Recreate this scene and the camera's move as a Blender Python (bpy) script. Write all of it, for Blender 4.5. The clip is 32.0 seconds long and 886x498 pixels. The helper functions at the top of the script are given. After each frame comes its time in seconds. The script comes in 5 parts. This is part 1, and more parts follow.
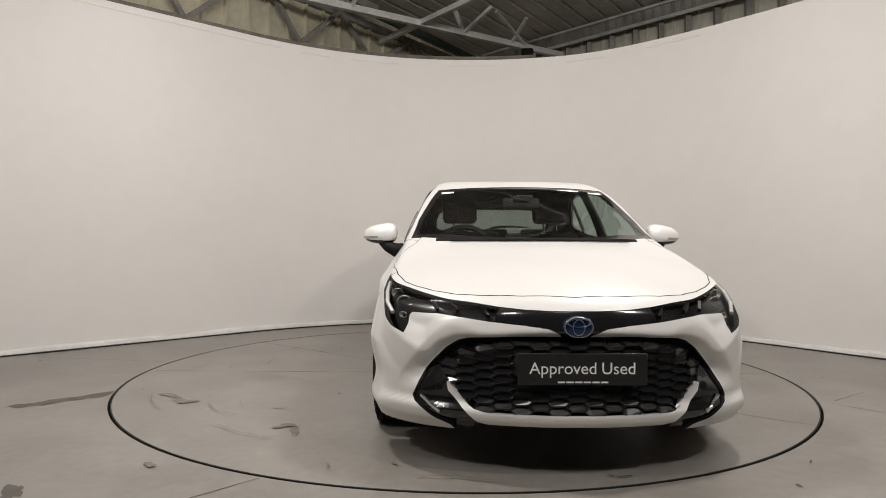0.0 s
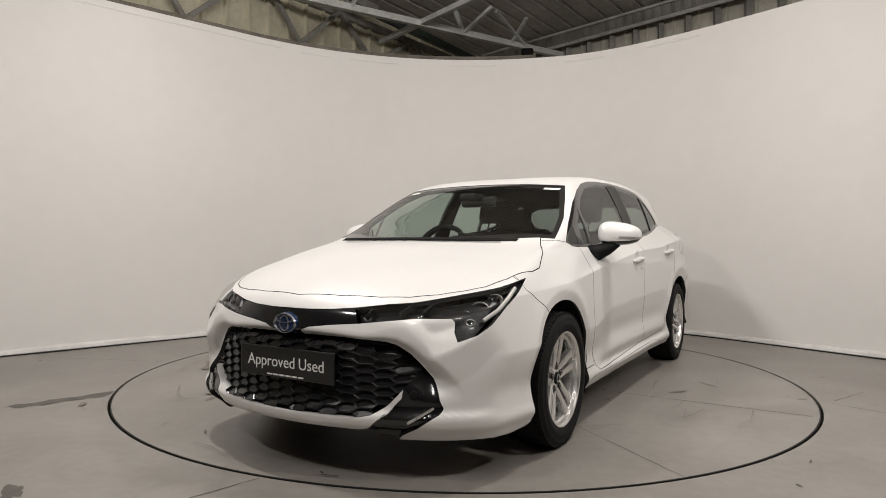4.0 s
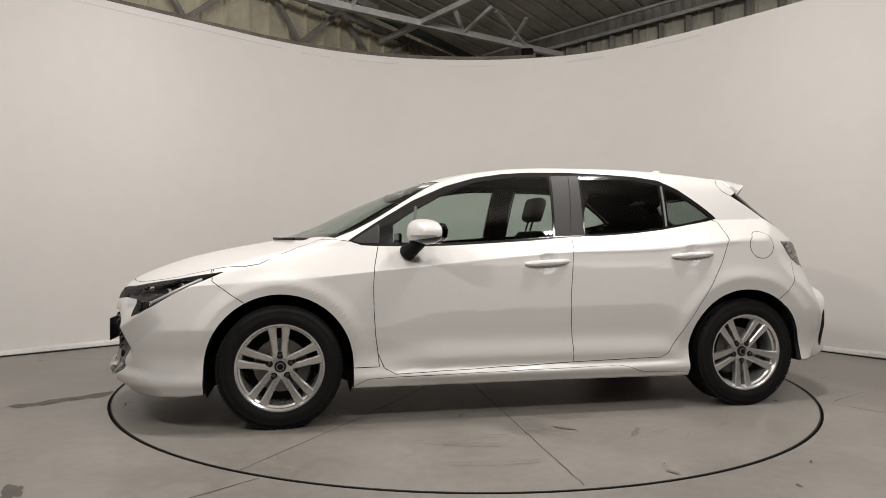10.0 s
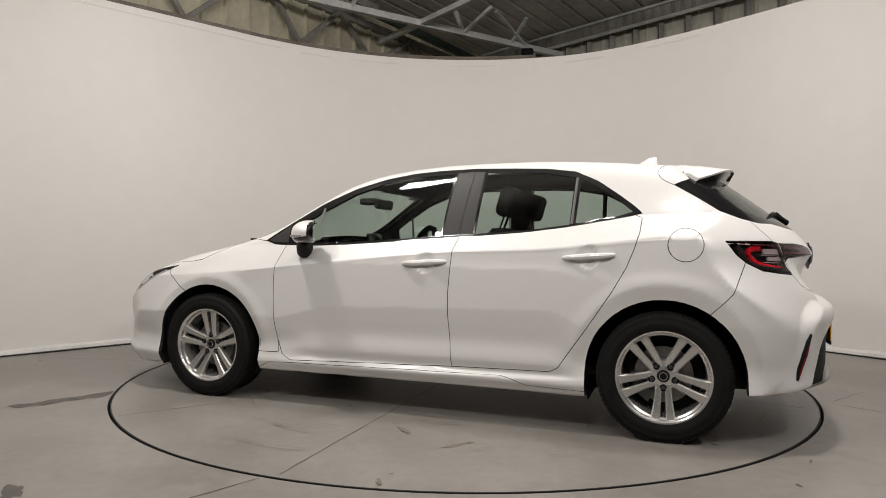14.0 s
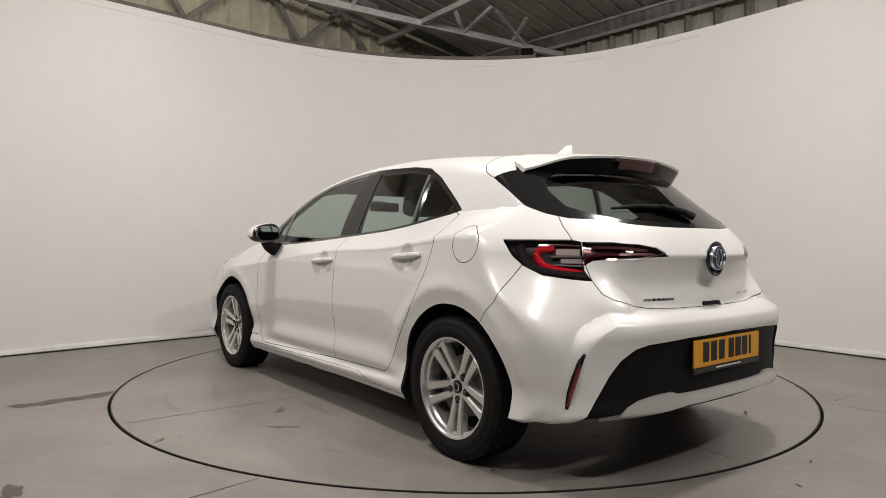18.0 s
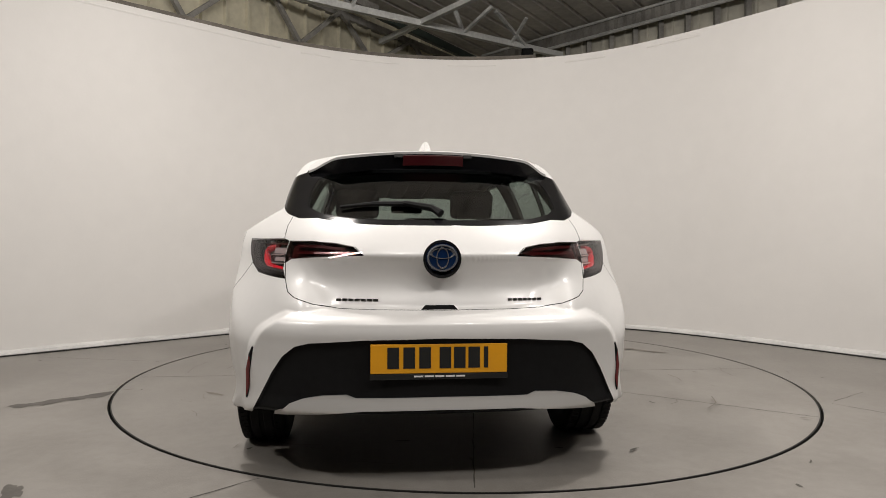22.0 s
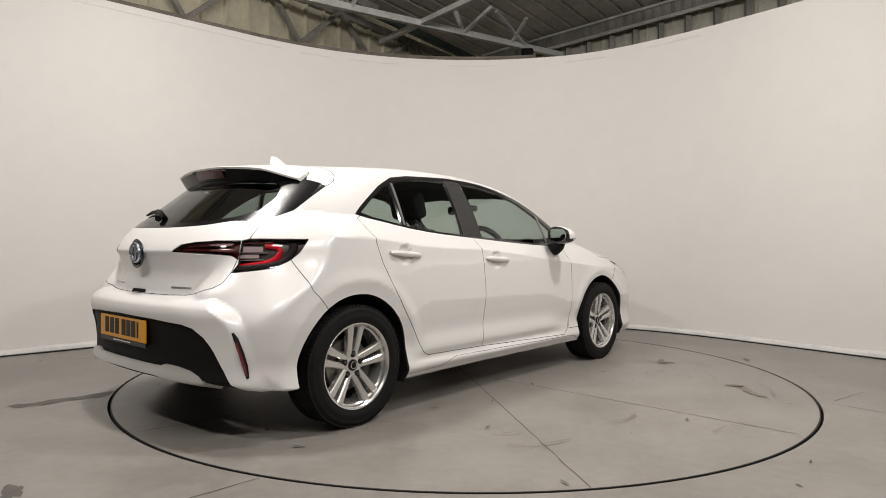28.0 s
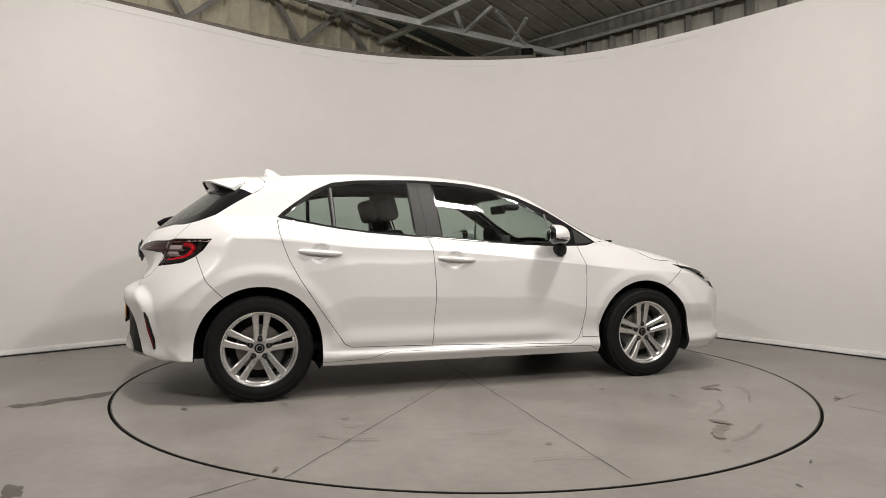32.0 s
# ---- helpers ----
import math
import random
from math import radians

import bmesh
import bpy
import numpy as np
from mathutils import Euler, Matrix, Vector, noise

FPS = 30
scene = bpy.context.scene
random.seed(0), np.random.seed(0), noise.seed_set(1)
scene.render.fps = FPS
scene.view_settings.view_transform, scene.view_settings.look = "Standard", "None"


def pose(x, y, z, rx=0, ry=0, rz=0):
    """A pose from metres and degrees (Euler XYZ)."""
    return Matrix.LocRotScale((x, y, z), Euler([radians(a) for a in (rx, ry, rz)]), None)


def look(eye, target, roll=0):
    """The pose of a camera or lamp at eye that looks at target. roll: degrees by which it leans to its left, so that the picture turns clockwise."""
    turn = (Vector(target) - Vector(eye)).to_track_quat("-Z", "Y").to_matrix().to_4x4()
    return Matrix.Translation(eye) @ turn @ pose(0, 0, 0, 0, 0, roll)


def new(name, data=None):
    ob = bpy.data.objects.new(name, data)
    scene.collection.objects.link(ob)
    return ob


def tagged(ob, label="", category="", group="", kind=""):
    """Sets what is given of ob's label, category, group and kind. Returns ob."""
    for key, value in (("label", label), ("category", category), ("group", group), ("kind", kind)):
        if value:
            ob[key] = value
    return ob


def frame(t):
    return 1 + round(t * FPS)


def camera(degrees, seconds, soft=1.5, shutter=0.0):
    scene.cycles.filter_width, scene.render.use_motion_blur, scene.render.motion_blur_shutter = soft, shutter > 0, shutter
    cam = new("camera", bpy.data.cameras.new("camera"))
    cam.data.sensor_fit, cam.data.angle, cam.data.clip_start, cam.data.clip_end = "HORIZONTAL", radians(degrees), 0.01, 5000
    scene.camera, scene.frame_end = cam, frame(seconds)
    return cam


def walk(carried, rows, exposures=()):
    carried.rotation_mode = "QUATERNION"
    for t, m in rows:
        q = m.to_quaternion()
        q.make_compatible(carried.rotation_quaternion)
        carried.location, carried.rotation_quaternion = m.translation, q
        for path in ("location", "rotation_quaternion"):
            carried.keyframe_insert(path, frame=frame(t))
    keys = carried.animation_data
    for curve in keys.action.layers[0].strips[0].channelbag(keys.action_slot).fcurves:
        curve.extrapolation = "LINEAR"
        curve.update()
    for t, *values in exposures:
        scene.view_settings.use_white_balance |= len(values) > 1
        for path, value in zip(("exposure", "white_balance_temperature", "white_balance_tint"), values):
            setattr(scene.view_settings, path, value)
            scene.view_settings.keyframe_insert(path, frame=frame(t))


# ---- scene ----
# ---- camera: it stands still before the turntable, whose axis is the world's z axis ----
cam = camera(68.42, 32.0, soft=0.55)
EYE = Vector((0.0, -4.711, 0.949))
VIEW = look(EYE, EYE + Vector((-0.0277, 0.9996, -0.0117)), 0.275)
walk(cam, [(0.0, VIEW), (32.0, VIEW)], [(0.0, 0.08), (6.0, 0.07), (12.0, -0.01), (17.0, 0.03), (19.0, 0.09), (22.0, 0.13), (25.0, 0.18), (28.0, 0.19), (32.0, 0.11)])

# ---- light: flat LED panels under the roof, a dim hall around ----
world = bpy.data.worlds.new("world")
scene.world = world
world.use_nodes = True
world.node_tree.nodes["Background"].inputs[0].default_value = (1.0, 0.93, 0.85, 1)
world.node_tree.nodes["Background"].inputs[1].default_value = 0.02


def led_panel(x, y, z, sx, sy, watts, aim=(0, 0, 0.6)):
    lamp = bpy.data.lights.new("led_panel", "AREA")
    lamp.shape, lamp.size, lamp.size_y, lamp.energy, lamp.color = "RECTANGLE", sx, sy, watts, (1.0, 0.95, 0.905)
    new("led_panel", lamp).matrix_world = look((x, y, z), aim)


# two floods above the camera, two in the corners, two high at the sides of the table
for x, y, z, sx, w, aim in ((-0.44, -4.4, 3.35, 0.34, 24, (-0.4, 2.0, 2.0)), (1.02, -4.4, 3.5, 0.34, 24, (0.7, 2.0, 2.0)),
                            (-2.7, -3.8, 3.5, 0.34, 50, (1.2, 1.5, 1.2)), (2.7, -3.8, 3.5, 0.34, 50, (-1.2, 1.5, 1.2)),
                            (-1.7, -1.3, 3.85, 0.5, 67, (-0.9, -0.3, 0)), (1.7, -1.3, 3.85, 0.5, 67, (0.9, -0.3, 0))):
    led_panel(x, y, z, sx, sx * 0.45, w, aim)


# ---- materials ----
def mat(name, rgb, rough=0.5, metal=0.0, coat=0.0, spec=0.5, var=0.0, scale=8.0, bump=0.0, bscale=60.0, alt=None, rvar=0.0, detail=6.0):
    """A procedural surface: base colour with two scales of variation, roughness variation and fine relief."""
    m = bpy.data.materials.new(name)
    m.use_nodes = True
    nt = m.node_tree
    b = nt.nodes["Principled BSDF"]
    b.inputs["Base Color"].default_value = (*rgb, 1)
    b.inputs["Roughness"].default_value = rough
    b.inputs["Metallic"].default_value = metal
    b.inputs["Coat Weight"].default_value = coat
    b.inputs["Coat Roughness"].default_value = 0.18 if name.startswith("pearl") else 0.08
    b.inputs["Specular IOR Level"].default_value = spec
    co = nt.nodes.new("ShaderNodeTexCoord")
    if var > 0:
        alt = alt or tuple(c * (1 - var) for c in rgb)
        big, small = nt.nodes.new("ShaderNodeTexNoise"), nt.nodes.new("ShaderNodeTexNoise")
        for n, s in ((big, scale), (small, scale * 9)):
            n.inputs["Scale"].default_value, n.inputs["Detail"].default_value = s, detail
            nt.links.new(co.outputs["Object"], n.inputs["Vector"])
        mix = nt.nodes.new("ShaderNodeMath")
        mix.operation = "MULTIPLY_ADD"
        mix.inputs[1].default_value = 0.35
        nt.links.new(small.outputs["Fac"], mix.inputs[0])
        sc = nt.nodes.new("ShaderNodeMath")
        sc.operation = "MULTIPLY"
        sc.inputs[1].default_value = 0.65
        nt.links.new(big.outputs["Fac"], sc.inputs[0])
        nt.links.new(sc.outputs[0], mix.inputs[2])
        r = nt.nodes.new("ShaderNodeValToRGB")
        r.color_ramp.elements[0].position, r.color_ramp.elements[1].position = 0.36, 0.64
        r.color_ramp.elements[0].color, r.color_ramp.elements[1].color = (*alt, 1), (*rgb, 1)
        nt.links.new(mix.outputs[0], r.inputs["Fac"])
        nt.links.new(r.outputs["Color"], b.inputs["Base Color"])
        if rvar > 0:
            rr = nt.nodes.new("ShaderNodeMapRange")
            rr.inputs["To Min"].default_value, rr.inputs["To Max"].default_value = rough - rvar, rough + rvar
            nt.links.new(mix.outputs[0], rr.inputs["Value"])
            nt.links.new(rr.outputs["Result"], b.inputs["Roughness"])
    if bump > 0:
        n = nt.nodes.new("ShaderNodeTexNoise")
        n.inputs["Scale"].default_value, n.inputs["Detail"].default_value = bscale, 5.0
        nt.links.new(co.outputs["Object"], n.inputs["Vector"])
        bp = nt.nodes.new("ShaderNodeBump")
        bp.inputs["Strength"].default_value, bp.inputs["Distance"].default_value = bump, 0.01
        nt.links.new(n.outputs["Fac"], bp.inputs["Height"])
        nt.links.new(bp.outputs["Normal"], b.inputs["Normal"])
    return m


def glass(name, tint, rough=0.0, grow=0.62, least=0.045):
    """Thin glass: tinted see-through under a mirror coat that grows at grazing angles."""
    m = bpy.data.materials.new(name)
    m.use_nodes = True
    nt = m.node_tree
    nt.nodes.remove(nt.nodes["Principled BSDF"])
    tr, gl, lw, po, mu, mx = (nt.nodes.new(n) for n in ("ShaderNodeBsdfTransparent", "ShaderNodeBsdfGlossy", "ShaderNodeLayerWeight", "ShaderNodeMath", "ShaderNodeMath", "ShaderNodeMixShader"))
    tr.inputs["Color"].default_value = (*tint, 1)
    gl.inputs["Color"].default_value, gl.inputs["Roughness"].default_value = (1, 1, 1, 1), rough
    lw.inputs["Blend"].default_value = 0.5
    po.operation, po.inputs[1].default_value = "POWER", 4.5
    mu.operation, mu.inputs[1].default_value, mu.inputs[2].default_value = "MULTIPLY_ADD", grow, least
    nt.links.new(lw.outputs["Facing"], po.inputs[0])
    nt.links.new(po.outputs[0], mu.inputs[0])
    nt.links.new(mu.outputs[0], mx.inputs[0])
    nt.links.new(tr.outputs[0], mx.inputs[1])
    nt.links.new(gl.outputs[0], mx.inputs[2])
    nt.links.new(mx.outputs[0], nt.nodes["Material Output"].inputs["Surface"])
    return m


M_PAINT = mat("pearl_white_paint", (0.76, 0.75, 0.735), 0.40, 0.08, 0.55, 0.4, 0.02, 30, 0.0)
M_BLACK = mat("gloss_black", (0.010, 0.010, 0.011), 0.12, 0.0, 0.5)
M_EDGEB = mat("black_printed_glass_edge", (0.007, 0.007, 0.008), 0.15, 0.0, 0.0, 0.3)
M_PLASTIC = mat("grained_black_plastic", (0.007, 0.007, 0.0075), 0.6, 0, 0, 0.18, 0.3, 40, 0.15, 900)
M_RUBBER = mat("tyre_rubber", (0.010, 0.0096, 0.0096), 0.75, 0, 0, 0.2, 0.35, 14, 0.2, 300)
M_ALLOY = mat("silver_alloy", (0.74, 0.73, 0.71), 0.27, 0.78, 0.2, 0.5, 0.08, 20)
M_ALLOYD = mat("dark_barrel_metal", (0.10, 0.10, 0.10), 0.45, 0.7, 0, 0.5, 0.3, 12)
M_RING = mat("bright_badge_metal", (0.42, 0.43, 0.46), 0.2, 0.8, 0.3)
M_CHROME = mat("chrome", (0.75, 0.75, 0.76), 0.08, 1.0)
M_SATIN = mat("satin_silver_trim", (0.62, 0.61, 0.59), 0.33, 0.35, 0.2)
M_DARK = mat("dark_underbody", (0.010, 0.010, 0.010), 0.9, 0, 0, 0.2)
M_WIN = glass("green_tinted_glass", (0.66, 0.74, 0.70))
M_PRIV = glass("rear_screen_glass", (0.34, 0.38, 0.36))
M_LENS = glass("clear_lens", (0.93, 0.93, 0.93), 0.0, 0.16, 0.02)
M_POST = mat("dark_grey_satin", (0.032, 0.031, 0.030), 0.5, 0.0, 0.0, 0.35)
M_LINING = mat("charcoal_lining", (0.014, 0.014, 0.015), 0.85, 0, 0, 0.25, 0.15, 3)
M_REDLENS = glass("red_lens", (0.95, 0.82, 0.82))
M_SMOKELENS = glass("smoked_red_lens", (0.62, 0.40, 0.40))
M_LAMPBLACK = mat("lamp_housing_black", (0.010, 0.010, 0.011), 0.3, 0.0, 0.15, 0.3)
M_GRILLE = mat("satin_black_grille", (0.015, 0.015, 0.016), 0.22, 0, 0.3, 0.5)
M_DIVIDE = mat("grey_satin_bar", (0.14, 0.138, 0.134), 0.4, 0.0, 0.0, 0.4)
# shade painted into the shut gaps: near-black on white panels' turned-in edges
M_GAPSHADE = mat("shut_gap_shade", (0.02, 0.02, 0.02), 0.8, 0, 0, 0.2)
M_WALL = mat("white_painted_board", (0.72, 0.70, 0.675), 0.75, 0, 0, 0.3, 0.05, 0.7, 0.05, 40, rvar=0.06)
M_SKIRT = mat("white_sealant_lip", (0.70, 0.69, 0.67), 0.6, 0, 0, 0.4, 0.18, 5, 0.5, 30)
M_FLOOR = mat("sealed_concrete", (0.270, 0.253, 0.232), 0.42, 0, 0, 0.5, 0.34, 1.7, 0.10, 120, alt=(0.195, 0.180, 0.161), rvar=0.10, detail=9.0)
M_DISC = mat("sealed_concrete_disc", (0.272, 0.255, 0.233), 0.40, 0, 0, 0.5, 0.32, 1.9, 0.10, 120, alt=(0.203, 0.188, 0.168), rvar=0.10, detail=9.0)
M_PIT = mat("dark_gap", (0.012, 0.011, 0.010), 0.8)
M_CLAD = mat("tan_steel_cladding", (0.68, 0.635, 0.49), 0.55, 0.0, 0, 0.4, 0.3, 1.5, 0.05, 40)
M_ROOF = mat("grey_roof_sheet", (0.70, 0.665, 0.615), 0.6, 0.1, 0, 0.4, 0.35, 1.2, 0.06, 30)
M_STEEL = mat("galvanised_steel", (0.80, 0.81, 0.79), 0.5, 0.15, 0, 0.5, 0.3, 3.0, 0.1, 60)
M_STEELD = mat("dark_old_steel", (0.40, 0.385, 0.355), 0.6, 0.2, 0, 0.4, 0.4, 3.0, 0.1, 60)


M_SEAT = mat("charcoal_seat_cloth", (0.022, 0.022, 0.024), 0.9, 0, 0, 0.2, 0.35, 40, 0.3, 500)
M_DASH = mat("soft_black_dashboard", (0.016, 0.016, 0.017), 0.7, 0, 0, 0.3, 0.2, 60, 0.2, 700)
M_BLUE = mat("blue_badge_enamel", (0.006, 0.022, 0.075), 0.15, 0.2, 0.6)
M_RED = mat("red_lamp_plastic", (0.52, 0.008, 0.022), 0.15, 0, 0.6)
M_MRED = mat("deep_red_reflector", (0.17, 0.014, 0.016), 0.2, 0, 0.5)
M_DRED = mat("dark_red_lamp_plastic", (0.055, 0.005, 0.007), 0.2, 0, 0.5)
M_MIRROR = mat("mirror_glass", (0.85, 0.86, 0.86), 0.02, 1.0)
M_YELLOW = mat("yellow_plate", (0.80, 0.36, 0.012), 0.35, 0, 0.2, 0.5, 0.06, 12)
M_PLATEB = mat("black_plate", (0.012, 0.012, 0.012), 0.35, 0, 0.2)
M_INK = mat("black_ink", (0.01, 0.01, 0.01), 0.5)
M_WHITE = mat("white_print", (0.78, 0.78, 0.76), 0.5)
M_ROTOR = mat("brake_steel", (0.28, 0.26, 0.24), 0.45, 0.8, 0, 0.5, 0.35, 25)
M_REFL = mat("silver_reflector", (0.72, 0.72, 0.72), 0.16, 0.9)
M_CLEARP = mat("frosted_lamp_block", (0.42, 0.40, 0.40), 0.2, 0.3, 0.5)


M_BACK = mat("darkened_unseen_wall", (0.12, 0.11, 0.10), 0.7, 0, 0, 0.3, 0.3, 1.0)
M_CLADL = mat("pale_steel_cladding", (0.74, 0.71, 0.61), 0.55, 0.0, 0, 0.4, 0.25, 1.5, 0.05, 40)
M_OLDWOOD = mat("dark_old_timber", (0.19, 0.17, 0.145), 0.8, 0, 0, 0.3, 0.45, 4.0, 0.3, 80)
M_GREEN = mat("dark_green_paint", (0.05, 0.07, 0.06), 0.5, 0, 0, 0.4, 0.3, 5.0)
M_STAIN = mat("dark_worn_concrete", (0.115, 0.105, 0.093), 0.6, 0, 0, 0.4, 0.35, 12.0, 0.1, 200)
M_STAIN2 = mat("brown_scuff", (0.215, 0.190, 0.162), 0.5, 0, 0, 0.4, 0.35, 25.0, 0.1, 200)
M_CRACK = mat("dark_joint", (0.11, 0.10, 0.09), 0.7, 0, 0, 0.3, 0.3, 20.0)


# ---- mesh helpers ----
def mesh_of(name, verts, faces, smooth=True):
    me = bpy.data.meshes.new(name)
    me.from_pydata([tuple(v) for v in verts], [], [tuple(f) for f in faces])
    me.update()
    if smooth:
        me.polygons.foreach_set("use_smooth", [True] * len(me.polygons))
    return me


def from_bm(name, bm, smooth=False, angle=0.6):
    me = bpy.data.meshes.new(name)
    bm.normal_update()
    bm.to_mesh(me)
    bm.free()
    if smooth:
        me.polygons.foreach_set("use_smooth", [True] * len(me.polygons))
        me.set_sharp_from_angle(angle=angle)
    return me


def part(name, data, material, parent, label="", m=None, smooth=False, angle=0.6):
    """Links a bmesh or mesh as one object under a thing or a part."""
    me = from_bm(name, data, smooth, angle) if isinstance(data, bmesh.types.BMesh) else data
    if material is not None and not me.materials:
        me.materials.append(material)
    ob = new(name, me)
    ob.parent = parent
    if m is not None:
        ob.matrix_basis = m
    return tagged(ob, label)


def box(bm, x0, x1, y0, y1, z0, z1, bevel=0.0, m=None):
    r = bmesh.ops.create_cube(bm, size=1.0)
    vs = r["verts"]
    for v in vs:
        v.co = Vector(((x0 + x1) / 2 + v.co.x * (x1 - x0), (y0 + y1) / 2 + v.co.y * (y1 - y0), (z0 + z1) / 2 + v.co.z * (z1 - z0)))
    if bevel > 0:
        es = list({e for v in vs for e in v.link_edges})
        vs = bmesh.ops.bevel(bm, geom=es, offset=bevel, segments=2, affect="EDGES", profile=0.5)["verts"]
    if m is not None:
        bmesh.ops.transform(bm, matrix=m, verts=list(set(vs)))
    return bm


def bar(bm, a, b, w, h=None, up=(0, 0, 1)):
    """A straight bar of section w x h from a to b."""
    a, b = Vector(a), Vector(b)
    h = h or w
    d = (b - a).normalized()
    s = d.cross(Vector(up)).normalized()
    u = s.cross(d)
    vs = [bm.verts.new(p + s * i * w / 2 + u * j * h / 2) for p in (a, b) for i, j in ((-1, -1), (1, -1), (1, 1), (-1, 1))]
    for f in ((0, 1, 2, 3), (7, 6, 5, 4), (0, 4, 5, 1), (1, 5, 6, 2), (2, 6, 7, 3), (3, 7, 4, 0)):
        bm.faces.new([vs[i] for i in f])
    return bm


def lathe(profile, n=48, axis="y"):
    """A bmesh: (radius, offset) pairs swept round the axis."""
    bm = bmesh.new()
    rings = []
    for r, o in profile:
        ring = []
        for i in range(n):
            a = 2 * math.pi * i / n
            c, s = r * math.cos(a), r * math.sin(a)
            ring.append(bm.verts.new({"y": (c, o, s), "z": (c, s, o), "x": (o, c, s)}[axis]))
        rings.append(ring)
    for p, q in zip(rings, rings[1:]):
        for i in range(n):
            bm.faces.new((p[i], p[(i + 1) % n], q[(i + 1) % n], q[i]))
    bmesh.ops.recalc_face_normals(bm, faces=bm.faces)
    return bm


def tube(pts, r, n=8, closed=False):
    """A round tube along pts; r may be a list."""
    bm = bmesh.new()
    pts = [Vector(p) for p in pts]
    rings = []
    for i, p in enumerate(pts):
        a, b = pts[max(i - 1, 0)], pts[min(i + 1, len(pts) - 1)]
        q = (b - a).to_track_quat("Z", "Y")
        rr = r[i] if isinstance(r, (list, tuple)) else r
        rings.append([bm.verts.new(p + q @ Vector((rr * math.cos(2 * math.pi * k / n), rr * math.sin(2 * math.pi * k / n), 0))) for k in range(n)])
    for p, q in zip(rings, rings[1:]):
        for k in range(n):
            bm.faces.new((p[k], p[(k + 1) % n], q[(k + 1) % n], q[k]))
    bm.faces.new(rings[0][::-1])
    bm.faces.new(rings[-1])
    return bm


def slab(bm, outline, thick, at=(0, 0, 0), ex=(1, 0, 0), ey=(0, 1, 0), bevel=0.0):
    """A flat plate: outline in the plane ex, ey, thickness along ex x ey."""
    ex, ey, at = Vector(ex), Vector(ey), Vector(at)
    n = ex.cross(ey).normalized()
    lo = [bm.verts.new(at + ex * u + ey * v) for u, v in outline]
    hi = [bm.verts.new(at + ex * u + ey * v + n * thick) for u, v in outline]
    k = len(lo)
    top = bm.faces.new(hi)
    bm.faces.new(lo[::-1])
    for i in range(k):
        bm.faces.new((lo[i], lo[(i + 1) % k], hi[(i + 1) % k], hi[i]))
    if bevel > 0:
        bmesh.ops.bevel(bm, geom=list(top.edges), offset=bevel, segments=2, affect="EDGES", profile=0.5)
    return bm


# ---- the car's outer form: half-width, nose, tail and top surfaces, met by rays from an inner axis ----
def curve(xs, ys):
    """A smooth interpolant through (xs, ys) with limited slopes."""
    xs, ys = np.array(xs, float), np.array(ys, float)
    d = np.diff(ys) / np.diff(xs)
    m = np.concatenate([[d[0]], np.where(d[:-1] * d[1:] > 0, 2 * d[:-1] * d[1:] / (d[:-1] + d[1:] + 1e-12), 0.0), [d[-1]]])

    def f(x):
        x = np.asarray(x, float)
        i = np.clip(np.searchsorted(xs, x) - 1, 0, len(xs) - 2)
        h = xs[i + 1] - xs[i]
        t = (x - xs[i]) / h
        s = np.clip(t, 0, 1)
        v = (2 * s**3 - 3 * s**2 + 1) * ys[i] + (s**3 - 2 * s**2 + s) * h * m[i] + (3 * s**2 - 2 * s**3) * ys[i + 1] + (s**3 - s**2) * h * m[i + 1]
        return v + np.where(t < 0, t * h * m[i], 0) + np.where(t > 1, (t - 1) * h * m[i + 1], 0)
    return f


def ramp(x, a, b):
    t = np.clip((x - a) / (b - a), 0, 1)
    return t * t * (3 - 2 * t)


def smax(a, b, k):
    h = np.clip(0.5 + 0.5 * (a - b) / k, 0, 1)
    return b + (a - b) * h + k * h * (1 - h)


PLAN = curve([-2.2, -2.05, -1.95, -1.85, -1.75, -1.6, -1.32, -1.0, -0.5, 0.2, 0.8, 1.1, 1.32, 1.55, 1.72, 1.88, 2.05, 2.25],
             [0.60, 0.69, 0.755, 0.815, 0.86, 0.886, 0.893, 0.878, 0.862, 0.858, 0.86, 0.872, 0.886, 0.882, 0.866, 0.835, 0.78, 0.70])
BELT = curve([-2.2, -1.6, -1.2, -0.86, -0.52, -0.06, 0.5, 0.95, 1.3, 1.6, 2.2], [1.08, 1.095, 1.08, 1.03, 0.995, 0.96, 0.935, 0.925, 0.90, 0.875, 0.80])
GLASSW = curve([-2.1, -1.9, -1.7, -1.5, -1.2, -0.8, -0.3, 0.3, 0.7, 1.0, 1.3, 1.7, 2.2], [0.54, 0.60, 0.645, 0.678, 0.718, 0.752, 0.766, 0.766, 0.758, 0.745, 0.735, 0.72, 0.66])
LOW = curve([0.10, 0.20, 0.245, 0.29, 0.36, 0.45, 0.58, 0.72, 0.85, 1.2], [0.06, 0.024, 0.004, 0.016, 0.026, 0.012, 0.0, 0.006, 0.02, 0.05])
LOWDOOR = curve([0.10, 0.20, 0.245, 0.285, 0.335, 0.43, 0.52, 0.62, 0.74, 0.85, 1.2], [0.06, 0.024, -0.004, 0.024, 0.010, 0.022, 0.013, 0.004, 0.003, 0.02, 0.05])
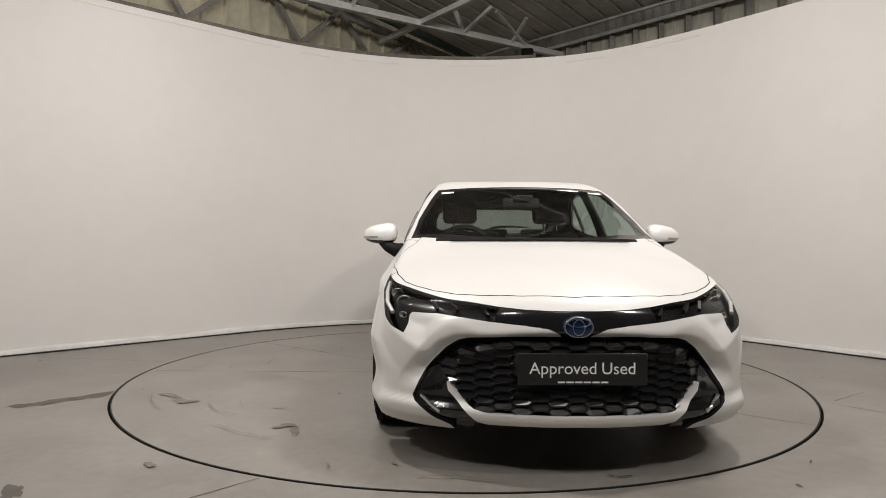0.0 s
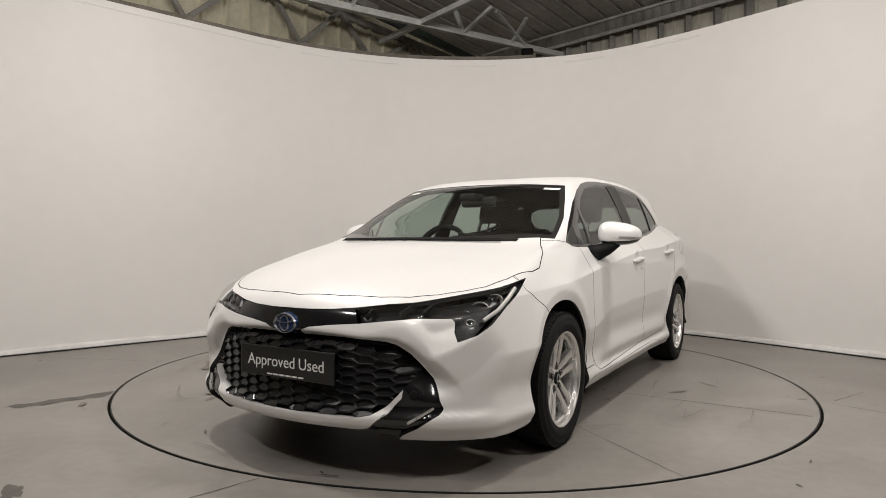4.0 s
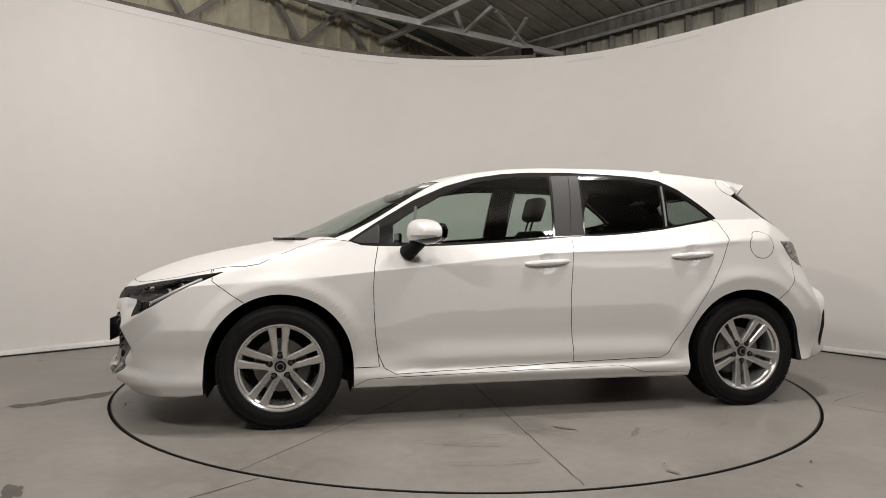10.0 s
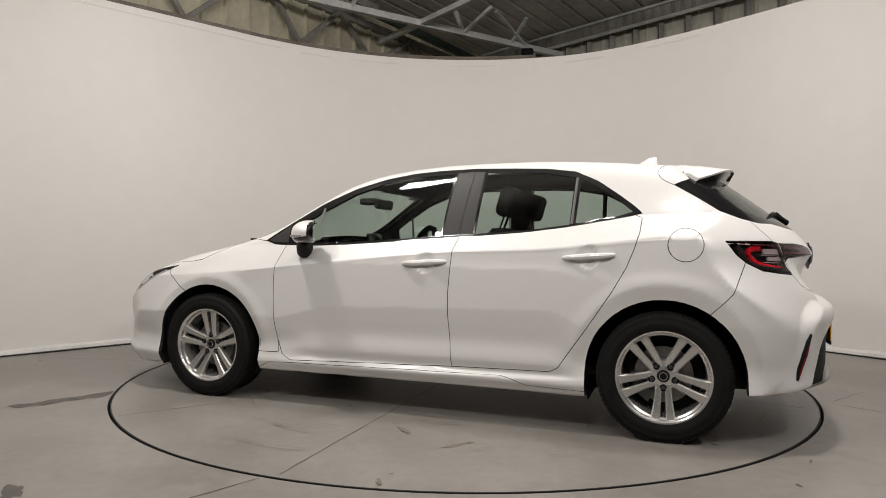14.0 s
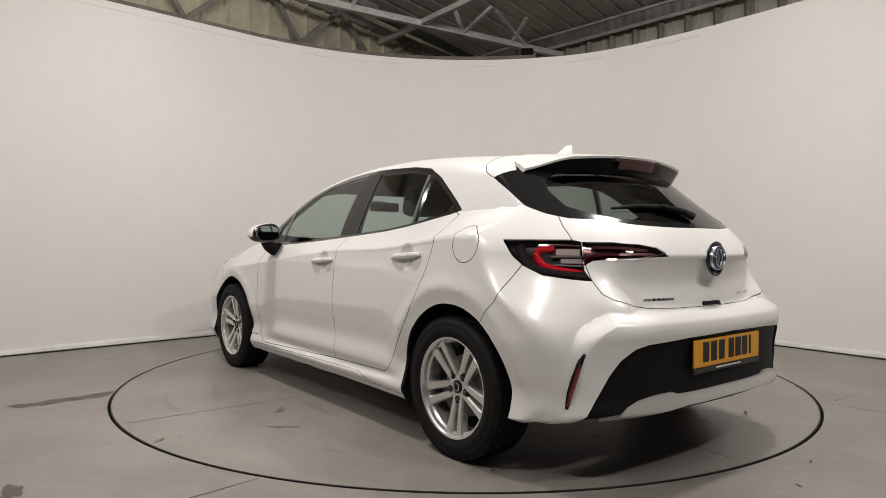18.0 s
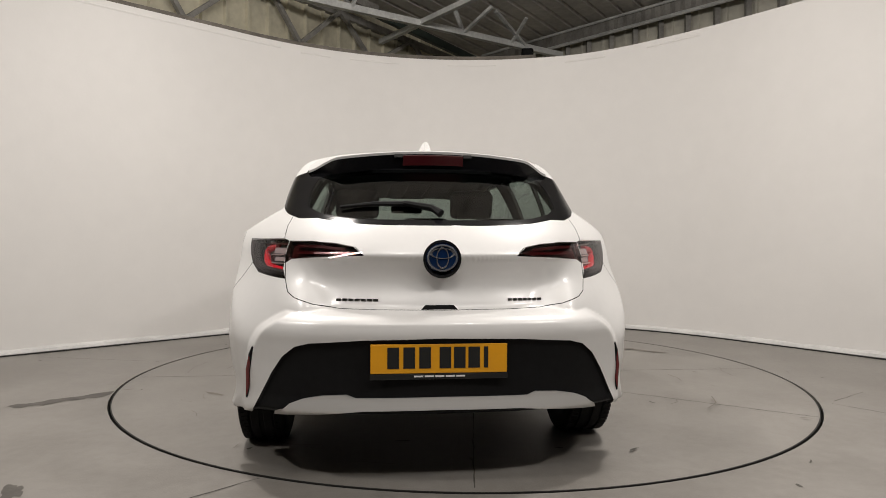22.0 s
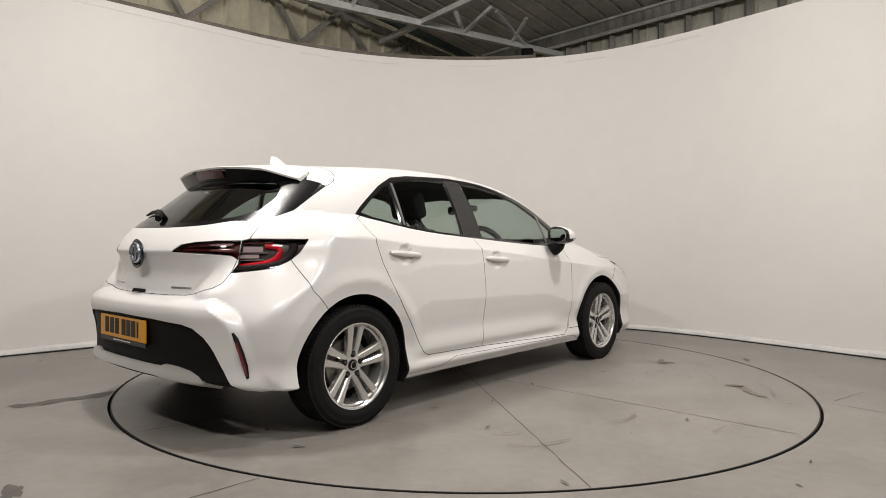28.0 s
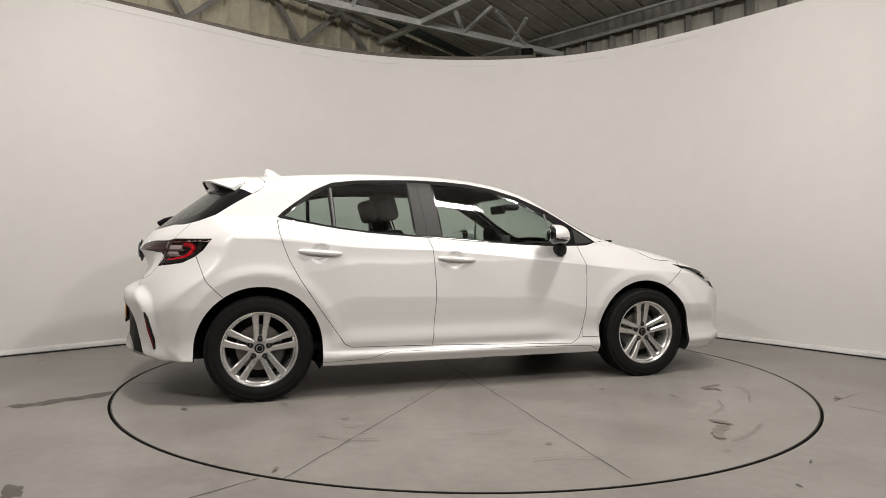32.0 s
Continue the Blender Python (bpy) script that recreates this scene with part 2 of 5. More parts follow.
TOPC = curve([-2.3, -1.8, -1.55, -1.3, -1.0, -0.6, -0.25, 0.0, 0.22, 0.36, 0.535, 0.73, 0.935, 1.15, 1.35, 1.42, 1.6, 1.85, 2.05, 2.17, 2.225, 2.26],
             [1.30, 1.343, 1.362, 1.380, 1.400, 1.416, 1.414, 1.403, 1.379, 1.355, 1.309, 1.233, 1.140, 1.035, 0.960, 0.943, 0.910, 0.853, 0.785, 0.727, 0.68, 0.58])
NOSE = curve([0.1, 0.2, 0.235, 0.27, 0.31, 0.45, 0.56, 0.62, 0.68, 0.73, 0.8], [2.16, 2.24, 2.285, 2.295, 2.268, 2.268, 2.268, 2.258, 2.235, 2.205, 2.16])
TAIL = curve([0.1, 0.26, 0.30, 0.36, 0.45, 0.55, 0.60, 0.635, 0.665, 0.69, 0.78, 0.87, 0.893, 0.91, 0.96, 1.01, 1.10, 1.20, 1.30, 1.40],
             [-1.98, -2.05, -2.115, -2.105, -2.105, -2.118, -2.128, -2.122, -2.09, -2.038, -2.008, -2.042, -2.058, -2.051, -2.018, -1.975, -1.865, -1.735, -1.60, -1.46])
TAILM = curve([0.1, 0.26, 0.36, 0.55, 0.69, 0.78, 0.87, 0.893, 0.91, 0.96, 1.01, 1.10, 1.20, 1.30, 1.40],
              [-1.96, -2.02, -2.06, -2.06, -2.036, -2.008, -2.042, -2.058, -2.051, -2.018, -1.975, -1.865, -1.735, -1.60, -1.46])
CORNER_X = curve([0.1, 0.26, 0.36, 0.55, 0.70, 0.85, 0.96, 1.01, 1.10, 1.20, 1.30, 1.40], [-1.98, -2.05, -2.095, -2.115, -2.105, -2.07, -2.020, -1.975, -1.865, -1.735, -1.60, -1.46])
CREST = curve([0.2, 0.3, 0.53, 0.6, 0.656, 0.722, 0.78, 0.9], [0.82, 0.80, 0.762, 0.725, 0.645, 0.51, 0.36, 0.2])

CREASE = curve([-1.9, -1.54, -1.34, -1.18, -0.985, -0.82, -0.62, -0.26, -0.04, 0.23, 0.52, 0.87, 1.12, 1.4, 1.7],
               [0.975, 0.981, 0.975, 0.958, 0.937, 0.92, 0.908, 0.897, 0.88, 0.855, 0.826, 0.79, 0.766, 0.745, 0.725])


def half_width(x, z):
    p, zb, g = PLAN(x), BELT(x), GLASSW(x)
    zs = CREASE(x)
    door = ramp(x, 0.85, 0.45) * ramp(x, -0.95, -0.75)
    low = p - LOW(z) * (1 - door) - LOWDOOR(z) * door - ramp(x, 1.55, 1.95) * 0.10 * np.clip(z - 0.5, 0, 1)
    crest = p - 0.017 - ramp(x, 1.0, 1.6) * 0.04
    mid = crest + (g - crest) * np.clip((z - zs) / (zb - zs), 0, 1)
    h = z - zb
    up = g - 0.30 * h - (0.34 + 0.26 * ramp(x, -0.6, 0.3)) * h * h
    y = np.where(z < zs, np.minimum(low, crest + (0.04 + 0.2 * ramp(x, 1.0, 1.5)) * (zs - z)), np.where(z < zb, mid, up))
    for xc, edge in ((1.32, 0.407), (-1.32, 0.434)):
        r = np.hypot(x - xc, z - 0.315)
        y = y + (0.007 * ramp(r, edge + 0.075, edge) - 0.28 * np.clip(edge - r, 0, 0.07)) * ramp(z, 0.25, 0.45)
    for xc, zc in ((-0.10, 0.836), (-0.97, 0.878)):
        y = y - 0.016 * ramp(np.hypot(x - xc, z - zc), 0.062, 0.03)
    return y


BROW = curve([0.0, 0.31, 0.48, 0.55, 0.61, 0.67, 0.75, 0.80, 0.9], [0.60, 0.592, 0.572, 0.545, 0.502, 0.522, 0.577, 0.65, 0.75])


def brow(y, z):
    """The sharp fold that runs from the grille to below the head lamps."""
    a = np.abs(y)
    line = BROW(a)
    d = z - line
    return np.where(d > 0, np.clip(1 - d / 0.10, 0, 1), np.clip(1 + d / 0.13, 0, 1)) * ramp(a, 0.10, 0.35)


MOUTH = [(0.0, 0.567), (0.251, 0.567), (0.43, 0.556), (0.473, 0.543), (0.519, 0.510), (0.562, 0.464), (0.600, 0.418), (0.633, 0.362), (0.656, 0.310), (0.648, 0.291), (0.58, 0.240)]


def surround(a, z):
    """Depth of the reveal that slopes in towards the grille."""
    d = np.full(np.shape(a), 9.0)
    for (p, q), (r, s) in zip(MOUTH, MOUTH[1:]):
        t = np.clip(((a - p) * (r - p) + (z - q) * (s - q)) / ((r - p) ** 2 + (s - q) ** 2), 0, 1)
        d = np.minimum(d, np.hypot(a - p - t * (r - p), z - q - t * (s - q)))
    wide = 0.026 + 0.055 * ramp(a, 0.36, 0.54) + 0.01 * ramp(z, 0.36, 0.27)
    return np.clip(1 - d / wide, 0, 1) * ramp(z, 0.33, 0.43)


def nose_x(y, z):
    a = np.abs(y)
    a, z = np.broadcast_arrays(a, np.asarray(z, float))
    cutin = np.zeros(a.shape)
    m = (z > 0.2) & (z < 0.64) & (a < 0.78)
    if m.any():
        cutin[m] = surround(a[m], z[m])
    return -0.066 * cutin + NOSE(z) - 0.50 * a**2.1 - 0.9 * np.clip(a - 0.6, 0, 1)**2 + 0.03 * ramp(z, 0.60, 0.40) * ramp(a, 0.25, 0.75) + 0.036 * brow(y, z)


def tail_x(y, z):
    """The tail gate and quarters, with the bumper's box standing proud inside a curved crease."""
    a = np.abs(y)
    w = ramp(z, 0.52, 0.90)
    base = TAILM(z)
    main = base + (CORNER_X(z) - base) * ramp(a, 0.44, 0.68) + (0.22 + 0.11 * w) * a**2 + (0.25 + 0.27 * w) * a**4 + ramp(z, 0.9, 1.2) * 0.12 * a * a
    main = main - ramp(a, 0.36, 0.56) * (1 - ramp(a, 0.50, 0.68)) * 0.06 * ramp(z, 0.90, 0.68) * (1 - 0.55 * ramp(z, 0.66, 0.52))
    box = TAIL(z) - 0.012 + 0.15 * a**2 + 0.24 * a**4 + 0.014 * ramp(a - CREST(z), -0.24, -0.01)
    return main + np.minimum(box - main, 0) * (1 - ramp(a - CREST(z), -0.04, 0.006)) * (1 - ramp(z, 0.662, 0.70))


def top_z(x, y):
    c = 0.36 * ramp(x, -0.2, 0.9) - 0.30 * ramp(x, -0.9, -1.7)
    flat = ramp(x, -1.4, -0.9) * ramp(x, 1.0, 0.4)
    crown = 0.055 * (1 - flat) + 0.03 * ramp(x, 1.2, 1.6)
    return TOPC(x + c * y * y) - 0.012 * flat - crown * y * y - 0.17 * y**4 * ramp(x, 1.3, 0.6)


def solid(x, y, z):
    """Below zero inside the body."""
    y = np.abs(y)
    f = smax(y - half_width(x, z), 0.75 * (z - top_z(x, y)), 0.03 + 0.03 * ramp(x, 0.7, -0.2))
    f = smax(f, x - nose_x(y, z), 0.035)
    f = smax(f, tail_x(y, z) - x, 0.02)
    bottom = 0.185 - 0.012 * ramp(x, 1.65, 1.8) + 0.065 * ramp(x, -1.35, -1.66) + 0.02 * ramp(x, -1.7, -2.05)
    return smax(f, bottom - z, 0.012)


AX, AR, AZ = 1.78, -1.62, 0.60


def body_grid(ns=170, nf=140, nr=104, na=176):
    """Points of the right half-shell: a capsule of rays, from the nose pole to the tail pole."""
    u = np.concatenate([np.linspace(0, np.pi / 2, nf), np.full(ns, np.pi / 2), np.linspace(np.pi / 2, np.pi, nr)])
    ox = np.concatenate([np.full(nf, AX), np.linspace(AX, AR, ns + 2)[1:-1], np.full(nr, AR)])
    fold = np.arctan2(CREASE(ox) - AZ, half_width(ox, CREASE(ox)))
    k = int(na * 0.6)
    half = 0.005 + 0.012 * np.exp(-((ox + 1.415) / 0.13) ** 2)
    lower = [-np.pi / 2 + (fold - half + np.pi / 2) * i / (k - 1) for i in range(k)]
    upper = [fold + half + (np.pi / 2 - fold - half) * i / (na - k - 1) for i in range(na - k)]
    a = np.stack(lower + upper, 1)
    u, ox = u[:, None], ox[:, None]
    d = np.stack(np.broadcast_arrays(np.cos(u) + 0 * a, np.sin(u) * np.cos(a), np.sin(u) * np.sin(a)), -1)
    o = np.stack(np.broadcast_arrays(ox + 0 * a, 0 * a + 0 * ox, AZ + 0 * a + 0 * ox), -1)
    lo, hi = np.full(d.shape[:2], 0.05), np.full(d.shape[:2], 0.05)
    done = np.zeros(d.shape[:2], bool)
    for r in np.linspace(0.08, 1.4, 56):
        todo = np.where(~done)
        p = o[todo] + d[todo] * r
        out = solid(p[..., 0], p[..., 1], p[..., 2]) > 0
        hi[todo] = np.where(out, r, hi[todo])
        lo[todo] = np.where(out, lo[todo], r)
        done[todo] = out
        if done.all():
            break
    for _ in range(15):
        m = (lo + hi) / 2
        p = o + d * m[..., None]
        out = solid(p[..., 0], p[..., 1], p[..., 2]) > 0
        hi, lo = np.where(out, m, hi), np.where(out, lo, m)
    p = o + d * hi[..., None]
    p[..., 1] = np.where(p[..., 1] < 0.0025, 0, p[..., 1])
    p[:, 0, 1] = p[:, -1, 1] = 0
    return p


# ---- hall: floor, turntable pit, curved white wall, cladding, roof ----
R_DISC, R_HOLE = 2.258, 2.274
bm = bmesh.new()
inner = [bm.verts.new((R_HOLE * math.cos(a), R_HOLE * math.sin(a), 0)) for a in np.linspace(0, 2 * math.pi, 193)[:-1]]
low = [bm.verts.new((v.co.x, v.co.y, -0.12)) for v in inner]
outer = [bm.verts.new((14 * math.cos(a), 14 * math.sin(a), 0)) for a in np.linspace(0, 2 * math.pi, 193)[:-1]]
for i in range(192):
    j = (i + 1) % 192
    bm.faces.new((outer[i], outer[j], inner[j], inner[i]))
    bm.faces.new((inner[i], inner[j], low[j], low[i]))
tagged(part("floor", bm, M_FLOOR, None), "worn grey sealed concrete floor of a studio hall", kind="structure")
bm = bmesh.new()
bmesh.ops.create_circle(bm, cap_ends=True, radius=R_HOLE, segments=96)
bmesh.ops.translate(bm, verts=bm.verts, vec=(0, 0, -0.12))
tagged(part("pit", bm, M_PIT, None), "dark pit bottom under the turntable", kind="structure")


def wall_line():
    """Plan of the white wall: two straight runs and a wide round corner."""
    c, r = Vector((0.36, 4.53)), 3.25
    dl, dr = Vector((-0.705, -0.709)), Vector((0.632, -0.775))
    half = math.acos(dl.dot(dr)) / 2
    t = r / math.tan(half)
    mid = c + (dl + dr).normalized() * r / math.sin(half)
    p, q = c + dl * t, c + dr * t
    a0, a1 = math.atan2(*(p - mid).yx), math.atan2(*(q - mid).yx)
    arc = [mid + Vector((math.cos(a), math.sin(a))) * r for a in np.linspace(a0, a1, 49)]
    return [p + dl * s for s in (7.5, 5, 3, 1.5)] + arc + [q + dr * s for s in (1.5, 3, 5, 7.5)]


def sag(p, z=3.1):
    """How much lower the wall's top runs along its far and left run."""
    return 0.052 * (1 - float(ramp(p.x, 1.2, 2.6))) if z > 1 else 0.0


def wall_strip(z0, z1, in_off, out_off, material, name, label):
    """A strip of wall along the plan between two offsets."""
    pts = wall_line()
    bm = bmesh.new()
    rows = []
    for i, p in enumerate(pts):
        a, b = pts[max(i - 1, 0)], pts[min(i + 1, len(pts) - 1)]
        n = (b - a).normalized()
        n = Vector((n.y, -n.x))
        rows.append([bm.verts.new((*(p + n * o), z)) for o, z in ((in_off, z0), (in_off, z1 - sag(p, z1)), (out_off, z1 - sag(p, z1)), (out_off, z0))])
    for p, q in zip(rows, rows[1:]):
        for k in range(4):
            bm.faces.new((p[k], p[(k + 1) % 4], q[(k + 1) % 4], q[k]))
    bmesh.ops.recalc_face_normals(bm, faces=bm.faces)
    return tagged(part(name, bm, material, None, smooth=True), label, kind="structure")


wall_strip(0.0, 3.12, 0.0, -0.06, M_WALL, "wall_curved", "curved white studio wall of painted board")


def foot_bead():
    """A wavy bead of sealant along the wall's foot, above a dark open joint."""
    pts, line = wall_line(), []
    for p, q in zip(pts, pts[1:]):
        k = max(1, int((q - p).length / 0.05))
        line += [p + (q - p) * i / k for i in range(k)]
    for name, section, material, label, kink in (("baseboard", ((0.0, 0.052), (0.012, 0.050), (0.026, 0.036), (0.030, 0.014), (0.024, 0.008)), M_SKIRT, "uneven white sealed lip along the foot of the wall", 1.0),
                                                 ("trim", ((0.0, 0.010), (0.036, 0.009), (0.040, 0.0015)), M_PIT, "dark open joint below the sealed lip", 0.5)):
        bm = bmesh.new()
        rows = []
        for i, p in enumerate(line):
            a, b = line[max(i - 1, 0)], line[min(i + 1, len(line) - 1)]
            n = (b - a).normalized()
            n = Vector((n.y, -n.x))
            w = 1 + kink * 0.55 * noise.noise((p.x * 3.1, p.y * 3.1, 0.4)) + kink * 0.3 * noise.noise((p.x * 13, p.y * 13, 2.0))
            rows.append([bm.verts.new((*(p + n * o * w), z * (0.55 + 0.45 * w))) for o, z in section])
        for p, q in zip(rows, rows[1:]):
            for k in range(len(section) - 1):
                bm.faces.new((p[k], p[k + 1], q[k + 1], q[k]))
        tagged(part(name, bm, material, None, smooth=True), label, kind="structure")


foot_bead()


# dark rail behind the wall's top edge
def rail():
    pts = wall_line()[:34]
    bm = bmesh.new()
    rows = []
    for i, p in enumerate(pts):
        a, b = pts[max(i - 1, 0)], pts[min(i + 1, len(pts) - 1)]
        n = (b - a).normalized()
        n = Vector((n.y, -n.x))
        rows.append([bm.verts.new((*(p + n * o), z)) for o, z in ((-0.07, 2.97), (-0.07, 3.180 - sag(p)), (-0.16, 3.180 - sag(p)), (-0.16, 2.97))])
    for p, q in zip(rows, rows[1:]):
        for k in range(4):
            bm.faces.new((p[k], p[(k + 1) % 4], q[(k + 1) % 4], q[k]))
    bmesh.ops.recalc_face_normals(bm, faces=bm.faces)
    return tagged(part("trim", bm, M_OLDWOOD, None), "dark old timber rail behind the wall's top", kind="structure")


rail()
# a narrow capping tape near the wall's top edge
for s0, s1, z in ((0, 8, 3.06), (9, 13, 3.045), (14, 20, 3.05), (24, 30, 3.055), (36, 41, 3.05), (44, 50, 3.06)):
    pts = wall_line()[s0:s1]
    bm = bmesh.new()
    rows = []
    for i, p in enumerate(pts):
        a, b = pts[max(i - 1, 0)], pts[min(i + 1, len(pts) - 1)]
        n = (b - a).normalized()
        n = Vector((n.y, -n.x))
        rows.append([bm.verts.new((*(p + n * o), zz)) for o, zz in ((0.001, z - sag(p) - 0.012), (0.006, z - sag(p)), (0.001, z - sag(p) + 0.012))])
    for p, q in zip(rows, rows[1:]):
        for k in range(2):
            bm.faces.new((p[k], p[k + 1], q[k + 1], q[k]))
    tagged(part("trim", bm, M_WALL, None), "white joint tape near the top of the wall", kind="structure")

# old hall around: gable and eave walls of ribbed sheet, flat-pitched ribbed roof
GD, ED = Vector((0.554, 0.832)), Vector((0.69, -0.724))
CORNER = Vector((0.334, 7.82))
ROOF_Z = 4.45


def sheet(origin, along, length, z0, z1, pitch, rib, depth, out, material, name, label):
    """A wall of ribbed steel sheet with standing ribs."""
    bm = bmesh.new()
    cols, s = [], 0.0
    while s < length:
        for ds, o in ((0.0, 0.0), (pitch - rib, 0.0), (pitch - rib * 0.8, depth), (pitch - rib * 0.2, depth)):
            p = origin + along * (s + ds) + out * o
            cols.append((bm.verts.new((p.x, p.y, z0)), bm.verts.new((p.x, p.y, z1))))
        s += pitch
    for a, b in zip(cols, cols[1:]):
        bm.faces.new((a[0], b[0], b[1], a[1]))
    return tagged(part(name, bm, material, None), label, kind="structure")


NG, NE = Vector((0.832, -0.554)), Vector((-0.724, -0.69))
sheet(CORNER, -GD, 18, 0.0, ROOF_Z + 0.1, 0.32, 0.05, 0.045, NG, M_CLAD, "wall_gable", "tan ribbed steel cladding of the old hall")
sheet(CORNER, ED, 18, 0.0, ROOF_Z + 0.1, 0.40, 0.05, 0.03, NE, M_CLADL, "wall_eave", "pale ribbed cladding under the eave")
far1, far2 = CORNER - GD * 18, CORNER + ED * 18
# unseen walls added to shut out the world, coloured dark for dim reflections
for i, (p, q) in enumerate(((far1, far1 + ED * 18), (far2, far2 - GD * 18))):
    bm = bmesh.new()
    bar(bm, (p.x, p.y, 2.2), (q.x, q.y, 2.2), 0.1, 4.5)
    tagged(part("wall_unseen", bm, M_BACK, None), "added unseen wall closing the hall, coloured dark for dim reflections", kind="structure")

bm = bmesh.new()
cols, s = [], -0.2
while s < 18:
    for ds, dz in ((0.0, 0.0), (0.24, 0.0), (0.255, 0.04), (0.30, 0.04), (0.315, 0.0)):
        p = CORNER + ED * (s + ds)
        q = p - GD * 18
        cols.append((bm.verts.new((p.x, p.y, ROOF_Z + dz)), bm.verts.new((q.x, q.y, ROOF_Z + dz + 0.25))))
    s += 0.315
for a, b in zip(cols, cols[1:]):
    bm.faces.new((a[0], b[0], b[1], a[1]))
tagged(part("ceiling", bm, M_ROOF, None), "dull grey ribbed roof sheets", kind="structure")


def beam(name, a, b, w, h, material, label, parent=None):
    bm = bmesh.new()
    bar(bm, a, b, w, h)
    return part(name, bm, material, parent, label) if parent else tagged(part(name, bm, material, None), label, "roof steel", "roof steelwork")


truss = tagged(new("roof_truss"), "pale galvanised lattice roof truss", "truss")
for a, b, w in (((-2.9, 2.79, 4.0), (1.62, 6.02, 4.0), 0.085), ((-1.25, 5.28, 4.0), (1.9, 1.3, 4.02), 0.07), ((-1.83, 3.54, 4.0), (-2.1, 3.1, 4.3), 0.04), ((-1.45, 3.82, 4.0), (-1.25, 3.55, 4.28), 0.04),
                ((-1.45, 3.82, 4.0), (-1.62, 4.15, 4.28), 0.04), ((0.02, 4.86, 4.0), (-0.10, 4.72, 4.27), 0.045), ((0.02, 4.86, 4.0), (0.42, 4.55, 4.27), 0.045), ((1.02, 5.6, 4.0), (0.48, 4.7, 4.26), 0.045),
                ((0.75, 5.4, 4.0), (0.95, 5.0, 4.26), 0.04)):
    beam("member", a, b, w, w, M_STEEL, "", truss)
for a, b, w, h, m, l in (((-3.42, 2.12, 4.2), (0.25, 7.64, 4.2), 0.10, 0.10, M_STEELD, "dark steel angle along the gable's top"),
                         ((-1.20, 4.5, 4.16), (0.42, 7.2, 4.16), 0.07, 0.12, M_GREEN, "dark green painted roof purlin"),
                         ((-4.5, -0.5, 4.22), (-1.2, 4.5, 4.22), 0.06, 0.10, M_STEELD, "dark steel roof purlin")):
    beam("purlin", a, b, w, h, m, l)
for s0, z0, s1, z1 in ((0.9, 3.0, 2.25, 4.2), (4.2, 3.0, 2.25, 4.2), (2.46, 3.0, 3.9, 4.2), (5.3, 3.0, 3.9, 4.2), (4.15, 3.0, 5.23, 4.2), (6.35, 3.4, 5.4, 4.2), (6.35, 3.4, 6.95, 4.2), (8.6, 3.2, 7.6, 4.2)):
    p, q = CORNER - GD * s0 + NG * 0.12, CORNER - GD * s1 + NG * 0.12
    beam("brace", (p.x, p.y, z0), (q.x, q.y, z1), 0.055, 0.055, M_STEELD, "dark steel wall brace")
# eave: corrugated box gutter with two pipes, short dark posts below
p, q = CORNER + NE * 0.20 + ED * 0.3, CORNER + NE * 0.20 + ED * 12
gutter = tagged(new("eave_gutter"), "grey ribbed box gutter along the eave", "gutter")
bm = bmesh.new()
n = 150
cols = []
for i in range(n + 1):
    r = p + (q - p) * i / n + NE * (0.012 if i % 2 else 0.0)
    cols.append([bm.verts.new((r.x, r.y, 4.19)), bm.verts.new((r.x, r.y, 4.41))])
for a, b in zip(cols, cols[1:]):
    bm.faces.new((a[0], b[0], b[1], a[1]))
part("box", bm, M_STEELD, gutter)
part("pipe", tube([(p.x + NE.x * 0.03, p.y + NE.y * 0.03, 4.40), (q.x + NE.x * 0.03, q.y + NE.y * 0.03, 4.40)], 0.022, 8), M_STEEL, gutter, "pale conduit pipe", smooth=True)
part("pipe", tube([(p.x + NE.x * 0.05, p.y + NE.y * 0.05, 4.18), (q.x + NE.x * 0.05, q.y + NE.y * 0.05, 4.18)], 0.028, 8), M_STEEL, gutter, "grey lower pipe", smooth=True)
for k in range(16):
    r = CORNER + ED * (0.9 + 0.42 * k) + NE * 0.10
    bm = bmesh.new()
    bar(bm, (r.x, r.y, 3.92), (r.x, r.y, 4.2), 0.07, 0.07, (0, 1, 0))
    tagged(part("eave_bracket", bm, M_STEELD, None), "short dark steel bracket hanging under the eave", "bracket", "brackets under the eave")
# small black fitting, not a lamp, where the truss meets the eave
bm = bmesh.new()
box(bm, -0.09, 0.09, -0.09, 0.09, -0.10, 0.10, 0.03)
tagged(part("spotlight", bm, M_PLASTIC, None, m=pose(1.02, 5.55, 3.86)), "small black fitting under the truss", "spotlight")


# worn marks on the floor
def blot(name, cx, cy, rx, ry, turn, material, parent, z=0.0015, seed=0, n=26):
    rnd = random.Random(seed)
    bm = bmesh.new()
    pts = []
    for k in range(n):
        a = 2 * math.pi * k / n
        r = 0.55 + 0.6 * rnd.random()
        u, v = rx * r * math.cos(a), ry * r * math.sin(a)
        c, s = math.cos(turn), math.sin(turn)
        pts.append(bm.verts.new((cx + u * c - v * s, cy + u * s + v * c, z)))
    bm.faces.new(pts)
    return part(name, bm, material, parent)


